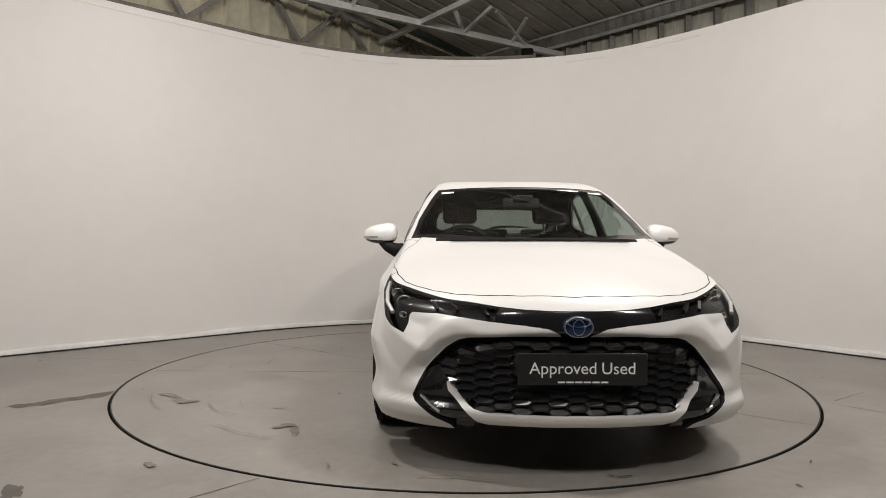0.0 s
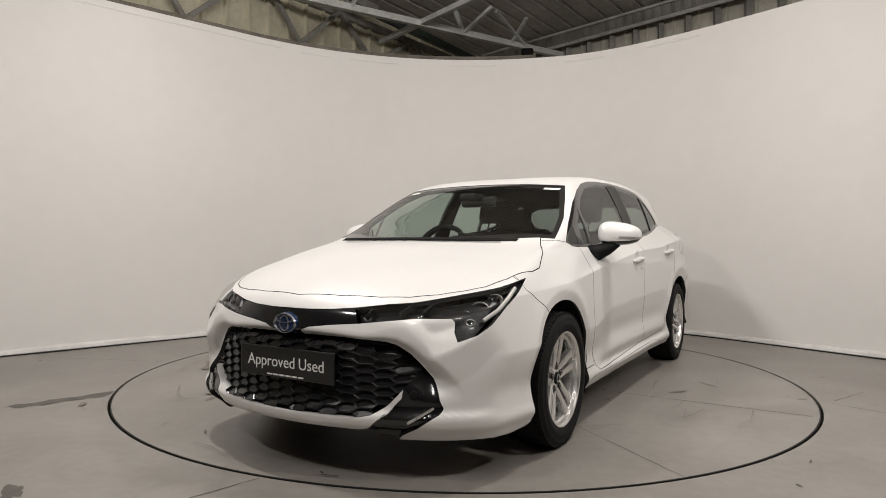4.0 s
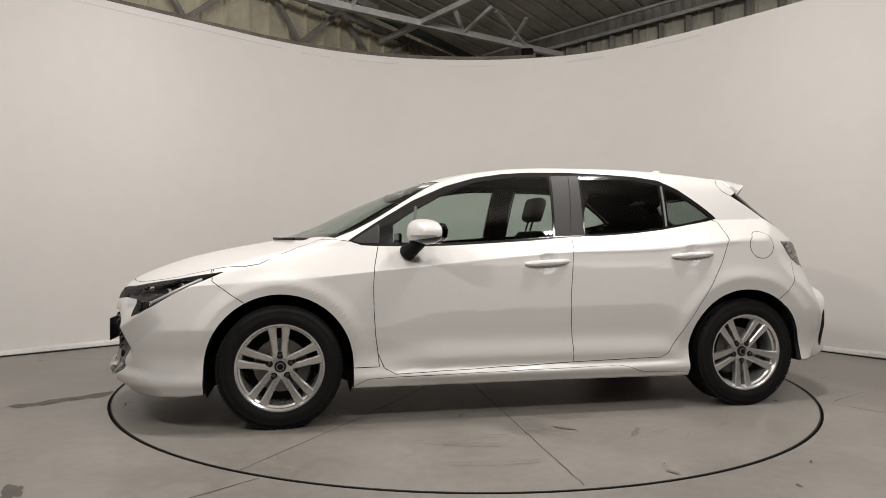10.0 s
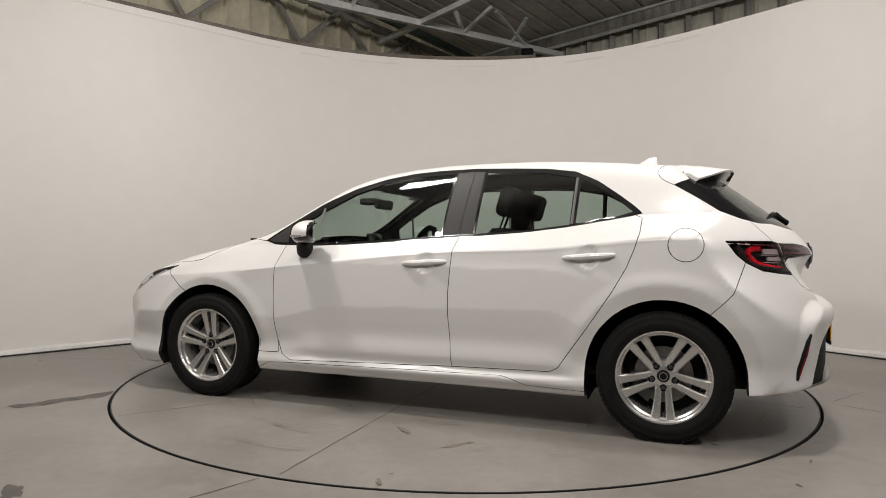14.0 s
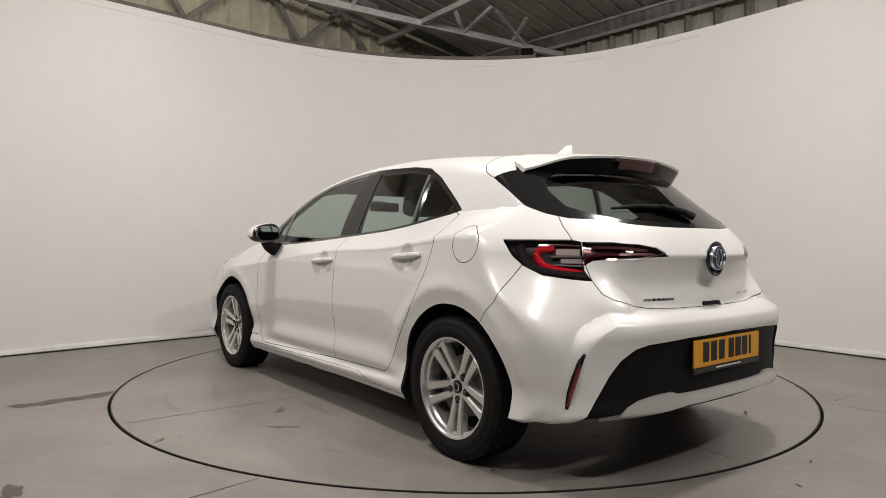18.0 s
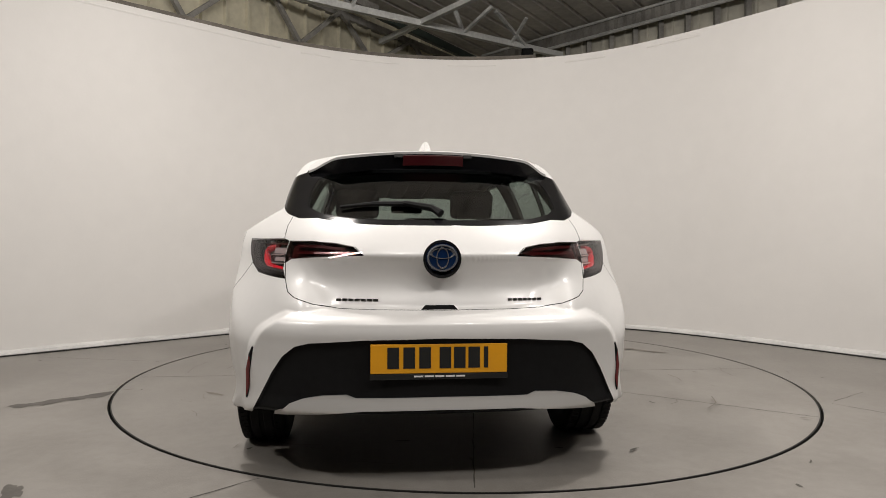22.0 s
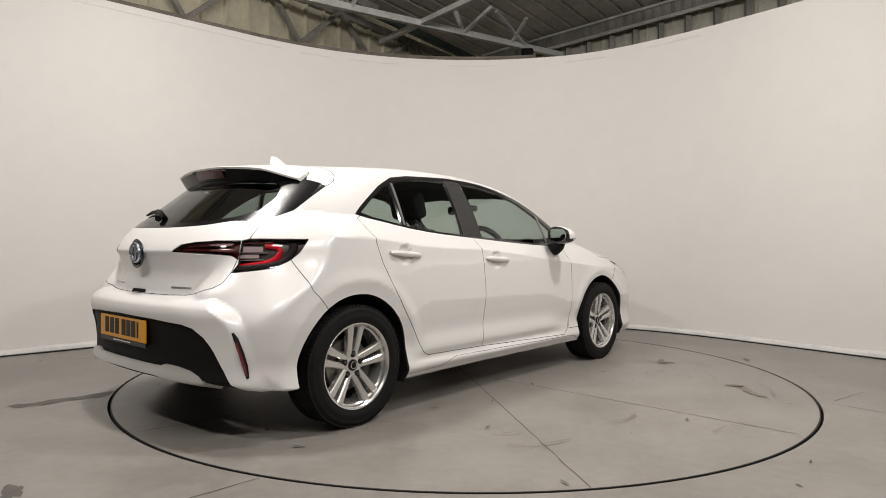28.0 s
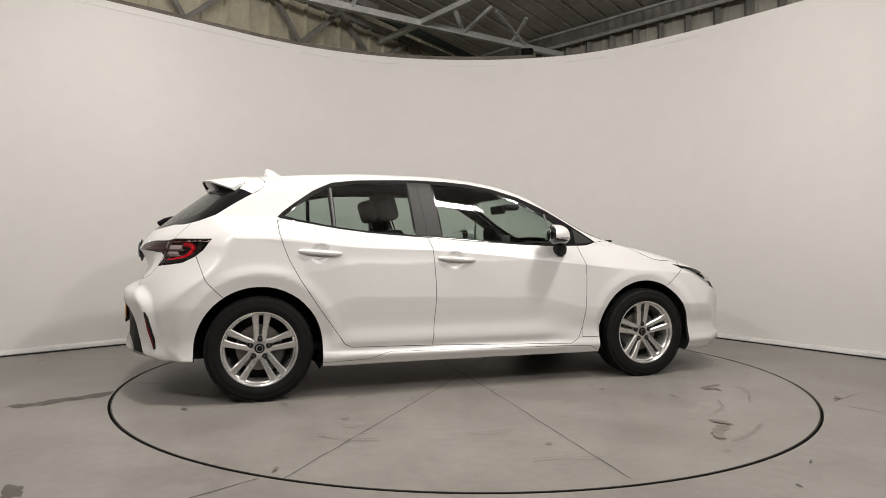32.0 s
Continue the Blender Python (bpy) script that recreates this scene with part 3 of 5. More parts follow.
def crack(name, pts, w, material, parent, z=0.0012, seed=0):
    rnd = random.Random(seed)
    bm = bmesh.new()
    prev = None
    for (x0, y0), (x1, y1) in zip(pts, pts[1:]):
        k = max(2, int(math.hypot(x1 - x0, y1 - y0) / 0.06))
        d = Vector((x1 - x0, y1 - y0)).normalized()
        nrm = Vector((-d.y, d.x))
        for i in range(k + 1):
            c = Vector((x0 + (x1 - x0) * i / k, y0 + (y1 - y0) * i / k)) + nrm * rnd.uniform(-0.003, 0.003)
            h = w / 2 * rnd.uniform(0.4, 1.2)
            row = [bm.verts.new((*(c + nrm * h), z)), bm.verts.new((*(c - nrm * h), z))]
            if prev:
                bm.faces.new((prev[0], prev[1], row[1], row[0]))
            prev = row
        prev = None
    return part(name, bm, material, parent)


FLOOR = bpy.data.objects["floor"]
bm = bmesh.new()
rnd = random.Random(5)
edge0 = [(-2.17 - 0.42 * t + rnd.uniform(-0.012, 0.012), -0.70 - 0.40 * t + rnd.uniform(-0.015, 0.015)) for t in np.linspace(0, 1, 16)]
edge1 = [(-2.13 - 0.36 * t + rnd.uniform(-0.02, 0.02), -0.78 - 0.38 * t + rnd.uniform(-0.03, 0.03)) for t in np.linspace(1, 0, 16)]
bm.faces.new([bm.verts.new((x, y, 0.0015)) for x, y in edge0 + edge1])
part("worn_tape", bm, M_STAIN, FLOOR, "dark remains of a tape strip")
blot("worn_patch", -1.68, -2.33, 0.10, 0.045, -1.1, M_STAIN, FLOOR, seed=2)
crack("joint", [(-1.6, -2.95), (-0.99, -2.35), (-0.80, -2.14)], 0.006, M_CRACK, FLOOR, seed=3)
crack("joint", [(2.20, -0.80), (2.37, -1.00), (2.9, -1.6)], 0.006, M_CRACK, FLOOR, seed=4)
crack("joint", [(2.24, -0.75), (2.57, -0.49)], 0.004, M_CRACK, FLOOR, seed=5)
crack("joint", [(-2.35, 0.3), (-3.4, 0.45)], 0.004, M_CRACK, FLOOR, seed=6)
for i in range(26):
    a, r = rnd.uniform(0, 2 * math.pi), rnd.uniform(2.35, 3.6)
    if math.sin(a) * r < 2.0:
        blot("speck", r * math.cos(a), r * math.sin(a), rnd.uniform(0.008, 0.03), rnd.uniform(0.005, 0.012), rnd.uniform(0, 3), M_CRACK if i % 3 else M_STAIN, FLOOR, seed=20 + i, n=9)


# ---- the car: shell cut into panels along the shut lines ----
def slope(p):
    """Outward unit normals of the body at points p, taken wider round the nose's folds and the wheel arches."""
    x, y, z = p[:, 0], p[:, 1], p[:, 2]
    arches = np.minimum(np.hypot(x - 1.32, z - 0.315), np.hypot(x + 1.32, z - 0.315))
    e = np.where((x > 1.75) & (z < 0.72), 0.011, np.where((x < -1.72) & (z < 0.80), 0.006, np.where(arches < 0.52, 0.006, 0.003)))
    g = np.stack([solid(x + e, y, z) - solid(x - e, y, z), solid(x, y + e, z) - solid(x, y - e, z), solid(x, y, z + e) - solid(x, y, z - e)], 1)
    return g / (np.linalg.norm(g, axis=1)[:, None] + 1e-12)


def settle(p):
    """Moves points back onto the body surface."""
    for _ in range(3):
        e = 0.002
        x, y, z = p[:, 0], p[:, 1], p[:, 2]
        f = solid(x, y, z)
        g = np.stack([solid(x + e, y, z) - solid(x - e, y, z), solid(x, y + e, z) - solid(x, y - e, z), solid(x, y, z + e) - solid(x, y, z - e)], 1) / (2 * e)
        p = p - np.clip(f / (np.sum(g * g, 1) + 1e-9), -0.01, 0.01)[:, None] * g
    return p


def inside(u, v, poly):
    hit = False
    for (a, b), (c, d) in zip(poly, poly[1:] + poly[:1]):
        if (b > v) != (d > v) and u < a + (v - b) * (c - a) / (d - b):
            hit = not hit
    return hit


SIDE, REAR, TOP = ((1, 0, 0), (0, 0, 1)), ((0, 1, 0), (0, 0, 1)), ((1, 0, 0), (0, 1, 0))
LAMPF, LAMPR = ((0.7071, -0.7071, 0), (0, 0, 1)), ((-0.7071, -0.7071, 0), (0, 0, 1))

grid = body_grid()
GU, GA = grid.shape[:2]
gi = np.arange(GU * GA).reshape(GU, GA)
gf = np.stack([gi[:-1, :-1], gi[1:, :-1], gi[1:, 1:], gi[:-1, 1:]], -1).reshape(-1, 4)
shell = bmesh.new()
shell_v = [shell.verts.new(p) for p in grid.reshape(-1, 3)]
for f in gf:
    q = [shell_v[i] for i in f]
    try:
        shell.faces.new(q)
    except ValueError:
        pass
bmesh.ops.remove_doubles(shell, verts=shell.verts, dist=0.0004)
region = shell.faces.layers.int.new("region")
shell.normal_update()


def cut(poly, view, number, test, over=(0,)):
    """Cuts the shell along poly, seen along a view, and numbers the faces inside."""
    e1, e2 = Vector(view[0]), Vector(view[1])
    look_dir = e1.cross(e2)
    us, vs = [p[0] for p in poly], [p[1] for p in poly]
    u0, u1, v0, v1 = min(us) - 0.06, max(us) + 0.06, min(vs) - 0.06, max(vs) + 0.06
    pool = []
    for f in shell.faces:
        c = f.calc_center_median()
        if u0 < c.dot(e1) < u1 and v0 < c.dot(e2) < v1 and test(c):
            pool.append(f)

    def bounds(f):
        pu, pv = [v.co.dot(e1) for v in f.verts], [v.co.dot(e2) for v in f.verts]
        return min(pu), max(pu), min(pv), max(pv)
    pool = {f: bounds(f) for f in pool}
    for (a, b), (c, d) in zip(poly, poly[1:] + poly[:1]):
        lo_u, hi_u, lo_v, hi_v = min(a, c), max(a, c), min(b, d), max(b, d)
        near = [f for f, (f0, f1, g0, g1) in pool.items() if f1 >= lo_u and f0 <= hi_u and g1 >= lo_v and g0 <= hi_v]
        if not near:
            continue
        along = (e1 * (c - a) + e2 * (d - b))
        if along.length < 1e-6:
            continue
        geom = list({e for f in near for e in f.edges}) + list({v for f in near for v in f.verts}) + near
        r = bmesh.ops.bisect_plane(shell, geom=geom, dist=0.0003, plane_co=e1 * a + e2 * b, plane_no=along.cross(look_dir).normalized())
        for f in near:
            pool.pop(f, None)
        pool.update((g, bounds(g)) for g in r["geom"] if isinstance(g, bmesh.types.BMFace) and g.is_valid)
    for f in pool:
        if f.is_valid and f[region] in over:
            c = f.calc_center_median()
            if inside(c.dot(e1), c.dot(e2), poly):
                f[region] = number


def arch(xc, r=0.366):
    return [(xc + r, 0.10)] + [(xc + r * math.cos(a), 0.312 + r * math.sin(a)) for a in np.linspace(0, math.pi, 25)] + [(xc - r, 0.10)]


GONE, DOORF, DOORR, FRAME, GLASSF, GLASSR, GLASSQ, POST, FUEL, SKIRT, HOOD, SCREEN, BAND, LAMP1, GRILLE, LIP, FENDER, BUMPF = range(1, 19)
HATCH, RSCREEN, RGLASS, LAMPO, LAMPI, BUMPR, VALANCE, DIFFUSER, SAIL, FOG, FRIT, POSTR, SPOILEND = range(19, 32)
flank = lambda c: c.y > 0.42
nose = lambda c: c.x > 1.45
tail = lambda c: c.x < -1.25
upper = lambda c: c.z > 0.66
# wheel openings
cut(arch(1.32), SIDE, GONE, lambda c: c.y > 0.3)
cut(arch(-1.32), SIDE, GONE, lambda c: c.y > 0.3)
# side windows and their black frames
DLO = [(0.974, 0.950), (0.928, 0.982), (0.821, 1.053), (0.619, 1.173), (0.429, 1.259), (0.247, 1.314), (0.076, 1.343), (-0.086, 1.354), (-0.310, 1.357),
       (-0.531, 1.349), (-0.719, 1.340), (-0.872, 1.319), (-0.989, 1.265), (-1.103, 1.185), (-1.173, 1.131), (-1.212, 1.094), (-1.138, 1.076), (-0.849, 1.026),
       (-0.668, 1.003), (-0.516, 0.990), (-0.273, 0.974), (-0.058, 0.958), (0.408, 0.929), (0.598, 0.922), (0.824, 0.924), (0.906, 0.928)]
cut(DLO, SIDE, FRAME, flank)
cut([(0.735, 1.040), (0.640, 1.105), (0.427, 1.224), (0.246, 1.288), (0.011, 1.322), (-0.192, 1.329), (-0.163, 0.979), (0.159, 0.958), (0.409, 0.944), (0.74, 0.937)], SIDE, GLASSF, flank, (FRAME,))
cut([(-0.382, 1.327), (-0.530, 1.327), (-0.717, 1.317), (-0.872, 1.288), (-0.856, 1.038), (-0.668, 1.014), (-0.356, 0.991)], SIDE, GLASSR, flank, (FRAME,))
cut([(-0.905, 1.281), (-0.987, 1.238), (-1.101, 1.160), (-1.170, 1.104), (-1.093, 1.082), (-0.886, 1.044)], SIDE, GLASSQ, flank, (FRAME,))
cut([(-0.206, 1.338), (-0.171, 0.980), (-0.267, 0.985), (-0.312, 1.340)], SIDE, POST, flank, (FRAME,))
cut([(-0.312, 1.340), (-0.267, 0.985), (-0.344, 0.991), (-0.372, 1.337)], SIDE, POSTR, flank, (FRAME,))
cut([(0.955, 0.952), (0.93, 0.969), (0.812, 1.042), (0.812, 0.938), (0.92, 0.940)], SIDE, SAIL, flank, (FRAME,))
# doors, fuel flap, skirt
FEDGE = [(0.815, 0.945), (0.846, 0.814), (0.852, 0.720), (0.850, 0.600), (0.843, 0.476), (0.827, 0.366), (0.795, 0.291), (0.735, 0.257)]
BEDGE = [(-0.256, 0.286), (-0.236, 0.553), (-0.235, 0.673), (-0.251, 0.882), (-0.275, 1.0)]
cut(FEDGE + BEDGE, SIDE, DOORF, flank)
cut([(-0.776, 0.297), (-0.821, 0.321), (-0.850, 0.366), (-0.970, 0.537), (-1.085, 0.713), (-1.150, 0.830), (-1.185, 0.919), (-1.207, 0.992), (-1.213, 1.07),
     (-1.15, 1.10), (-0.6, 1.09)] + BEDGE[::-1], SIDE, DOORR, flank)
cut([(-1.415 + 0.079 * math.cos(a), 0.938 + 0.079 * math.sin(a)) for a in np.linspace(0, 2 * math.pi, 33)[:-1]], SIDE, FUEL, flank)
cut([(0.88, 0.236), (0.72, 0.243), (0.1, 0.252), (-0.52, 0.262), (-0.60, 0.245), (-0.66, 0.222), (-0.99, 0.212), (-0.99, 0.15), (0.97, 0.15), (0.97, 0.19)], SIDE, SKIRT, flank)
# bonnet, windscreen
cut([(2.176, -0.1), (2.176, 0.0), (2.148, 0.216), (2.105, 0.372), (2.055, 0.480), (1.985, 0.572), (1.90, 0.648), (1.82, 0.702), (1.70, 0.742), (1.585, 0.757), (1.505, 0.773), (1.425, 0.774),
     (1.275, 0.730), (1.18, 0.68), (1.085, 0.640), (1.19, 0.52), (1.29, 0.372), (1.36, 0.2), (1.385, 0.0), (1.385, -0.1)], TOP, HOOD, upper)
cut([(1.377, -0.1), (1.377, 0.0), (1.352, 0.2), (1.282, 0.372), (1.18, 0.53), (1.045, 0.700), (0.804, 0.660), (0.60, 0.592), (0.445, 0.535), (0.458, 0.50), (0.475, 0.40), (0.492, 0.239), (0.498, 0.0), (0.498, -0.1)], TOP, SCREEN, upper)
cut([(1.31, -0.1), (1.31, 0.0), (1.285, 0.2), (1.22, 0.36), (1.125, 0.50), (1.015, 0.670), (0.80, 0.632), (0.60, 0.560), (0.505, 0.512), (0.515, 0.47), (0.530, 0.38), (0.540, 0.239), (0.545, 0.0), (0.545, -0.1)], TOP, FRIT, upper, (SCREEN,))
# head lamp, black band with the badge, grille mouth and lip
cut([(1.325, 0.684), (1.204, 0.699), (1.096, 0.707), (0.914, 0.734), (0.752, 0.757), (0.58, 0.790), (0.634, 0.749), (0.727, 0.690), (0.811, 0.626), (0.881, 0.588), (0.957, 0.565),
     (0.964, 0.599), (0.958, 0.635), (0.969, 0.650), (1.101, 0.651), (1.211, 0.641), (1.325, 0.627)], LAMPF, LAMP1, lambda c: c.x > 1.3 and c.y > 0.2)
cut([(0.345, 0.688), (0.209, 0.676), (0.095, 0.672), (-0.05, 0.672), (-0.05, 0.560), (0.053, 0.560), (0.062, 0.575), (0.082, 0.591), (0.116, 0.605), (0.207, 0.617), (0.345, 0.629)], REAR, BAND, nose)
cut([(-0.05, 0.567), (0.070, 0.566), (0.251, 0.567), (0.43, 0.556), (0.473, 0.543), (0.519, 0.510), (0.562, 0.464), (0.600, 0.418), (0.633, 0.362), (0.656, 0.310), (0.648, 0.291),
     (0.58, 0.240), (0.50, 0.198), (0.42, 0.12), (-0.05, 0.12)], REAR, GRILLE, nose)
cut([(0.517, 0.378), (0.465, 0.319), (0.411, 0.282), (0.350, 0.268), (0.199, 0.269), (-0.05, 0.274), (-0.05, 0.222), (0.2, 0.219), (0.351, 0.217), (0.398, 0.230), (0.434, 0.262), (0.512, 0.345)], REAR, LIP, nose, (GRILLE,))
cut([(0.556, 0.44), (0.600, 0.418), (0.633, 0.362), (0.656, 0.310), (0.648, 0.291), (0.58, 0.240), (0.50, 0.198), (0.42, 0.12), (0.40, 0.22), (0.434, 0.262), (0.512, 0.345), (0.517, 0.378)], REAR, FOG, nose, (GRILLE,))
cut([(1.652, 0.80), (1.652, 0.745), (1.568, 0.686), (1.50, 0.641), (1.40, 0.55), (1.32, 0.30), (0.94, 0.296), (0.82, 0.2965)] + FEDGE[5::-1] + [(0.97, 0.947), (1.05, 0.957), (1.3, 0.95), (1.6, 0.85)], SIDE, FENDER, lambda c: c.y > 0.5)
# tail gate, rear screen, tail lamps, rear bumper
EDGE = [(0.602, 1.103), (0.600, 1.188), (0.582, 1.260), (0.555, 1.310)]
cut([(-0.05, 0.681), (0.283, 0.683), (0.398, 0.686), (0.495, 0.701), (0.575, 0.726), (0.604, 0.747), (0.618, 0.798), (0.623, 0.899), (0.633, 0.951), (0.626, 1.012), (0.596, 1.081)] + EDGE + [(0.53, 1.36), (-0.05, 1.39)], REAR, HATCH, lambda c: c.x < -1.42)
cut([(-0.05, 1.013), (0.179, 1.013), (0.294, 1.017), (0.39, 1.025), (0.469, 1.039), (0.525, 1.053), (0.583, 1.077)] + EDGE + [(-0.05, 1.34)], REAR, RSCREEN, tail, (HATCH, 0))
cut([(-1.36, 1.237), (-1.455, 1.180), (-1.569, 1.104), (-1.66, 1.068), (-1.75, 1.045), (-2.0, 1.045), (-2.0, 1.40), (-1.55, 1.36), (-1.46, 1.282)], SIDE, RSCREEN, lambda c: c.x < -1.25 and c.y > 0.5, (HATCH, 0))
cut([(-1.332, 1.365), (-1.285, 1.320), (-1.280, 1.300), (-1.302, 1.267), (-1.342, 1.244), (-1.36, 1.237), (-1.46, 1.282), (-1.6, 1.40), (-1.42, 1.42)], SIDE, SPOILEND, lambda c: c.x < -1.2 and c.y > 0.48, (HATCH, 0))
cut([(-0.05, 1.034), (0.30, 1.038), (0.40, 1.047), (0.49, 1.068), (0.545, 1.10), (0.545, 1.17), (0.515, 1.23), (0.45, 1.262), (0.3, 1.27), (-0.05, 1.272)], REAR, RGLASS, tail, (RSCREEN,))
cut([(0.555, 0.957), (0.824, 0.957), (0.862, 0.948), (0.868, 0.870), (0.872, 0.835), (0.900, 0.797), (0.804, 0.806), (0.711, 0.818), (0.637, 0.854), (0.592, 0.893)], LAMPR, LAMPO, lambda c: c.x < -1.3 and c.y > 0.3, (0, HATCH))
cut([(0.868, 0.948), (0.969, 0.947), (1.077, 0.940), (1.164, 0.926), (1.215, 0.893), (1.026, 0.885), (0.906, 0.877), (0.874, 0.858)], LAMPR, LAMPI, lambda c: c.x < -1.3 and c.y > 0.15, (0, HATCH))
cut([(-1.677, 0.861), (-1.619, 0.714), (-1.552, 0.645), (-1.40, 0.5), (-1.32, 0.1), (-2.4, 0.1), (-2.4, 0.861)], SIDE, BUMPR, lambda c: c.x < -1.3)
cut([(-0.05, 0.583), (0.30, 0.575), (0.506, 0.560), (0.562, 0.545), (0.611, 0.505), (0.653, 0.441), (0.699, 0.351), (0.770, 0.215), (0.78, 0.1), (-0.05, 0.1)], REAR, VALANCE, lambda c: c.x < -1.6, (BUMPR,))
cut([(0.651, 0.269), (0.582, 0.329), (0.532, 0.349), (0.459, 0.361), (0.367, 0.366), (0.333, 0.354), (-0.05, 0.357), (-0.05, 0.312), (0.3, 0.308), (0.5, 0.290)], REAR, DIFFUSER, lambda c: c.x < -1.6, (VALANCE,))
for f in shell.faces:
    c = f.calc_center_median()
    if f[region] == 0 and (c.x > 1.66 or (c.x > 1.3 and c.z < 0.76)):
        f[region] = BUMPF


def panel_arrays(number):
    """Vertices and faces of one region, settled on the surface."""
    fs = [f for f in shell.faces if f[region] == number]
    ids, co = {}, []
    faces = []
    for f in fs:
        row = []
        for v in f.verts:
            if v not in ids:
                ids[v] = len(co)
                co.append(v.co[:])
            row.append(ids[v])
        faces.append(row)
    p = np.array(co)
    mid = np.abs(p[:, 1]) < 1e-4
    p = settle(p)
    p[mid, 1] = 0
    return p, faces, slope(p), mid


def panel_mesh(name, number, both, flip=False, gap=0.0019, lip=0.016, sink=0.0):
    """A panel with a small shut gap and a turned-in edge; both: mirrored into one mesh, flip: the right side alone."""
    p, faces, n, mid = panel_arrays(number)
    n[mid, 1] = 0
    n = n / np.linalg.norm(n, axis=1)[:, None]
    count = {}
    for f in faces:
        for a, b in zip(f, f[1:] + f[:1]):
            k = (min(a, b), max(a, b))
            count.setdefault(k, []).append((a, b, f))
    rim = [v[0] for k, v in count.items() if len(v) == 1 and not (mid[k[0]] and mid[k[1]])]
    pull = np.zeros_like(p)
    for a, b, f in rim:
        c = p[f].mean(0) - (p[a] + p[b]) / 2
        e = p[b] - p[a]
        e = e / (np.linalg.norm(e) + 1e-9)
        c = c - e * c.dot(e)
        c = c / (np.linalg.norm(c) + 1e-9)
        pull[a] += c
        pull[b] += c
    ln = np.linalg.norm(pull, axis=1)
    q = p + np.where(ln[:, None] > 0, pull / (ln[:, None] + 1e-9), 0) * gap - n * sink
    q[mid, 1] = 0
    verts, norms, out = list(q), list(n), [list(f) for f in faces]
    low = {}
    for a, b, f in rim:
        for i in (a, b):
            if i not in low:
                low[i] = len(verts)
                verts.append(q[i] - n[i] * lip)
                norms.append(n[i])
        out.append([b, a, low[a], low[b]])
    verts, norms = np.array(verts), np.array(norms)
    if flip:
        verts, norms, out = verts * [1, -1, 1], norms * [1, -1, 1], [f[::-1] for f in out]
    elif both:
        k = len(verts)
        twin = np.arange(k) + k
        sel = np.abs(verts[:, 1]) < 1e-5
        twin[sel] = np.where(sel)[0]
        out = out + [[int(twin[i]) for i in f[::-1]] for f in out]
        verts, norms = np.concatenate([verts, verts * [1, -1, 1]]), np.concatenate([norms, norms * [1, -1, 1]])
    me = mesh_of(name, verts, out)
    nf = len(faces)
    half = len(out) // 2 if both and not flip else len(out)
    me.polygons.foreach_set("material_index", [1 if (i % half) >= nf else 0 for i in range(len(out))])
    me.normals_split_custom_set_from_vertices([tuple(v) for v in norms])
    return me


car = tagged(new("car"), "pearl white five-door hatchback standing on the turntable", "car")


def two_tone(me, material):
    """The face material, and on white panels a near-black that paints shade into the shut gaps."""
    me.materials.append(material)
    me.materials.append(M_GAPSHADE if material is M_PAINT else material)
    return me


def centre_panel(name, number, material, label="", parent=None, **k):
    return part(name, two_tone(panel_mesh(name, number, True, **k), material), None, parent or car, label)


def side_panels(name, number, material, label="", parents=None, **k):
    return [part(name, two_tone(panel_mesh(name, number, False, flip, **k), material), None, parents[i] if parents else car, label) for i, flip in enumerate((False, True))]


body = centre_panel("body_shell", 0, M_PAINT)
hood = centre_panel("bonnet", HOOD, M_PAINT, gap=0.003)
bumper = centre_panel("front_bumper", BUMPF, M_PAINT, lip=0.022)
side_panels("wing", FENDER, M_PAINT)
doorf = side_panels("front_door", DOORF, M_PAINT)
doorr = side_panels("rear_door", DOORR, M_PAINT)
side_panels("window_frame", FRAME, M_BLACK, "gloss black window surround", doorf, gap=0.001)
side_panels("pillar_trim", POST, M_POST, "dark grey satin pillar trim", doorf, gap=0.0016, lip=0.012)
side_panels("pillar_trim", POSTR, M_POST, "dark grey satin pillar trim", doorr, gap=0.0016, lip=0.012)
side_panels("quarter_trim", SAIL, M_POST, "black mirror-base trim", doorf, gap=0.001, lip=0.006)
for n, r, d in (("window", GLASSF, doorf), ("window", GLASSR, doorr), ("quarter_window", GLASSQ, doorr)):
    for o in side_panels(n, r, M_WIN, "green-tinted clear glass", d, gap=0.0005, lip=0.003, sink=0.004):
        o.visible_shadow = False
screen = centre_panel("windscreen", FRIT, M_WIN, "green-tinted laminated glass", gap=0.0, lip=0.0, sink=0.002)
screen.visible_shadow = False
centre_panel("screen_border", SCREEN, M_BLACK, "black border of the windscreen", screen, gap=0.001, lip=0.004, sink=0.002)
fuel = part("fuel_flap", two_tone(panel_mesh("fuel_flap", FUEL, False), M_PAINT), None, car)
part("quarter_panel", panel_mesh("quarter_panel", FUEL, False, True, gap=-0.004, lip=0.0, sink=-0.0003), M_PAINT, car)
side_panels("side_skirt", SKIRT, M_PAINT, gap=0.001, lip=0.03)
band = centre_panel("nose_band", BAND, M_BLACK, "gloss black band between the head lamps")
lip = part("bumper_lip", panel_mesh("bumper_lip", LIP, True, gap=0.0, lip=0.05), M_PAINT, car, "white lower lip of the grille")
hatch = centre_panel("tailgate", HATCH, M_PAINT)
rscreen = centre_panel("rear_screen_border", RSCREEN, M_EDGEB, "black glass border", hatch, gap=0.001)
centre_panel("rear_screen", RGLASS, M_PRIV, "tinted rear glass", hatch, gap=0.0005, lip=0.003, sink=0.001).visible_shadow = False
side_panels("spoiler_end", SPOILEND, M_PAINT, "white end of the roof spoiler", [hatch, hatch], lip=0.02)
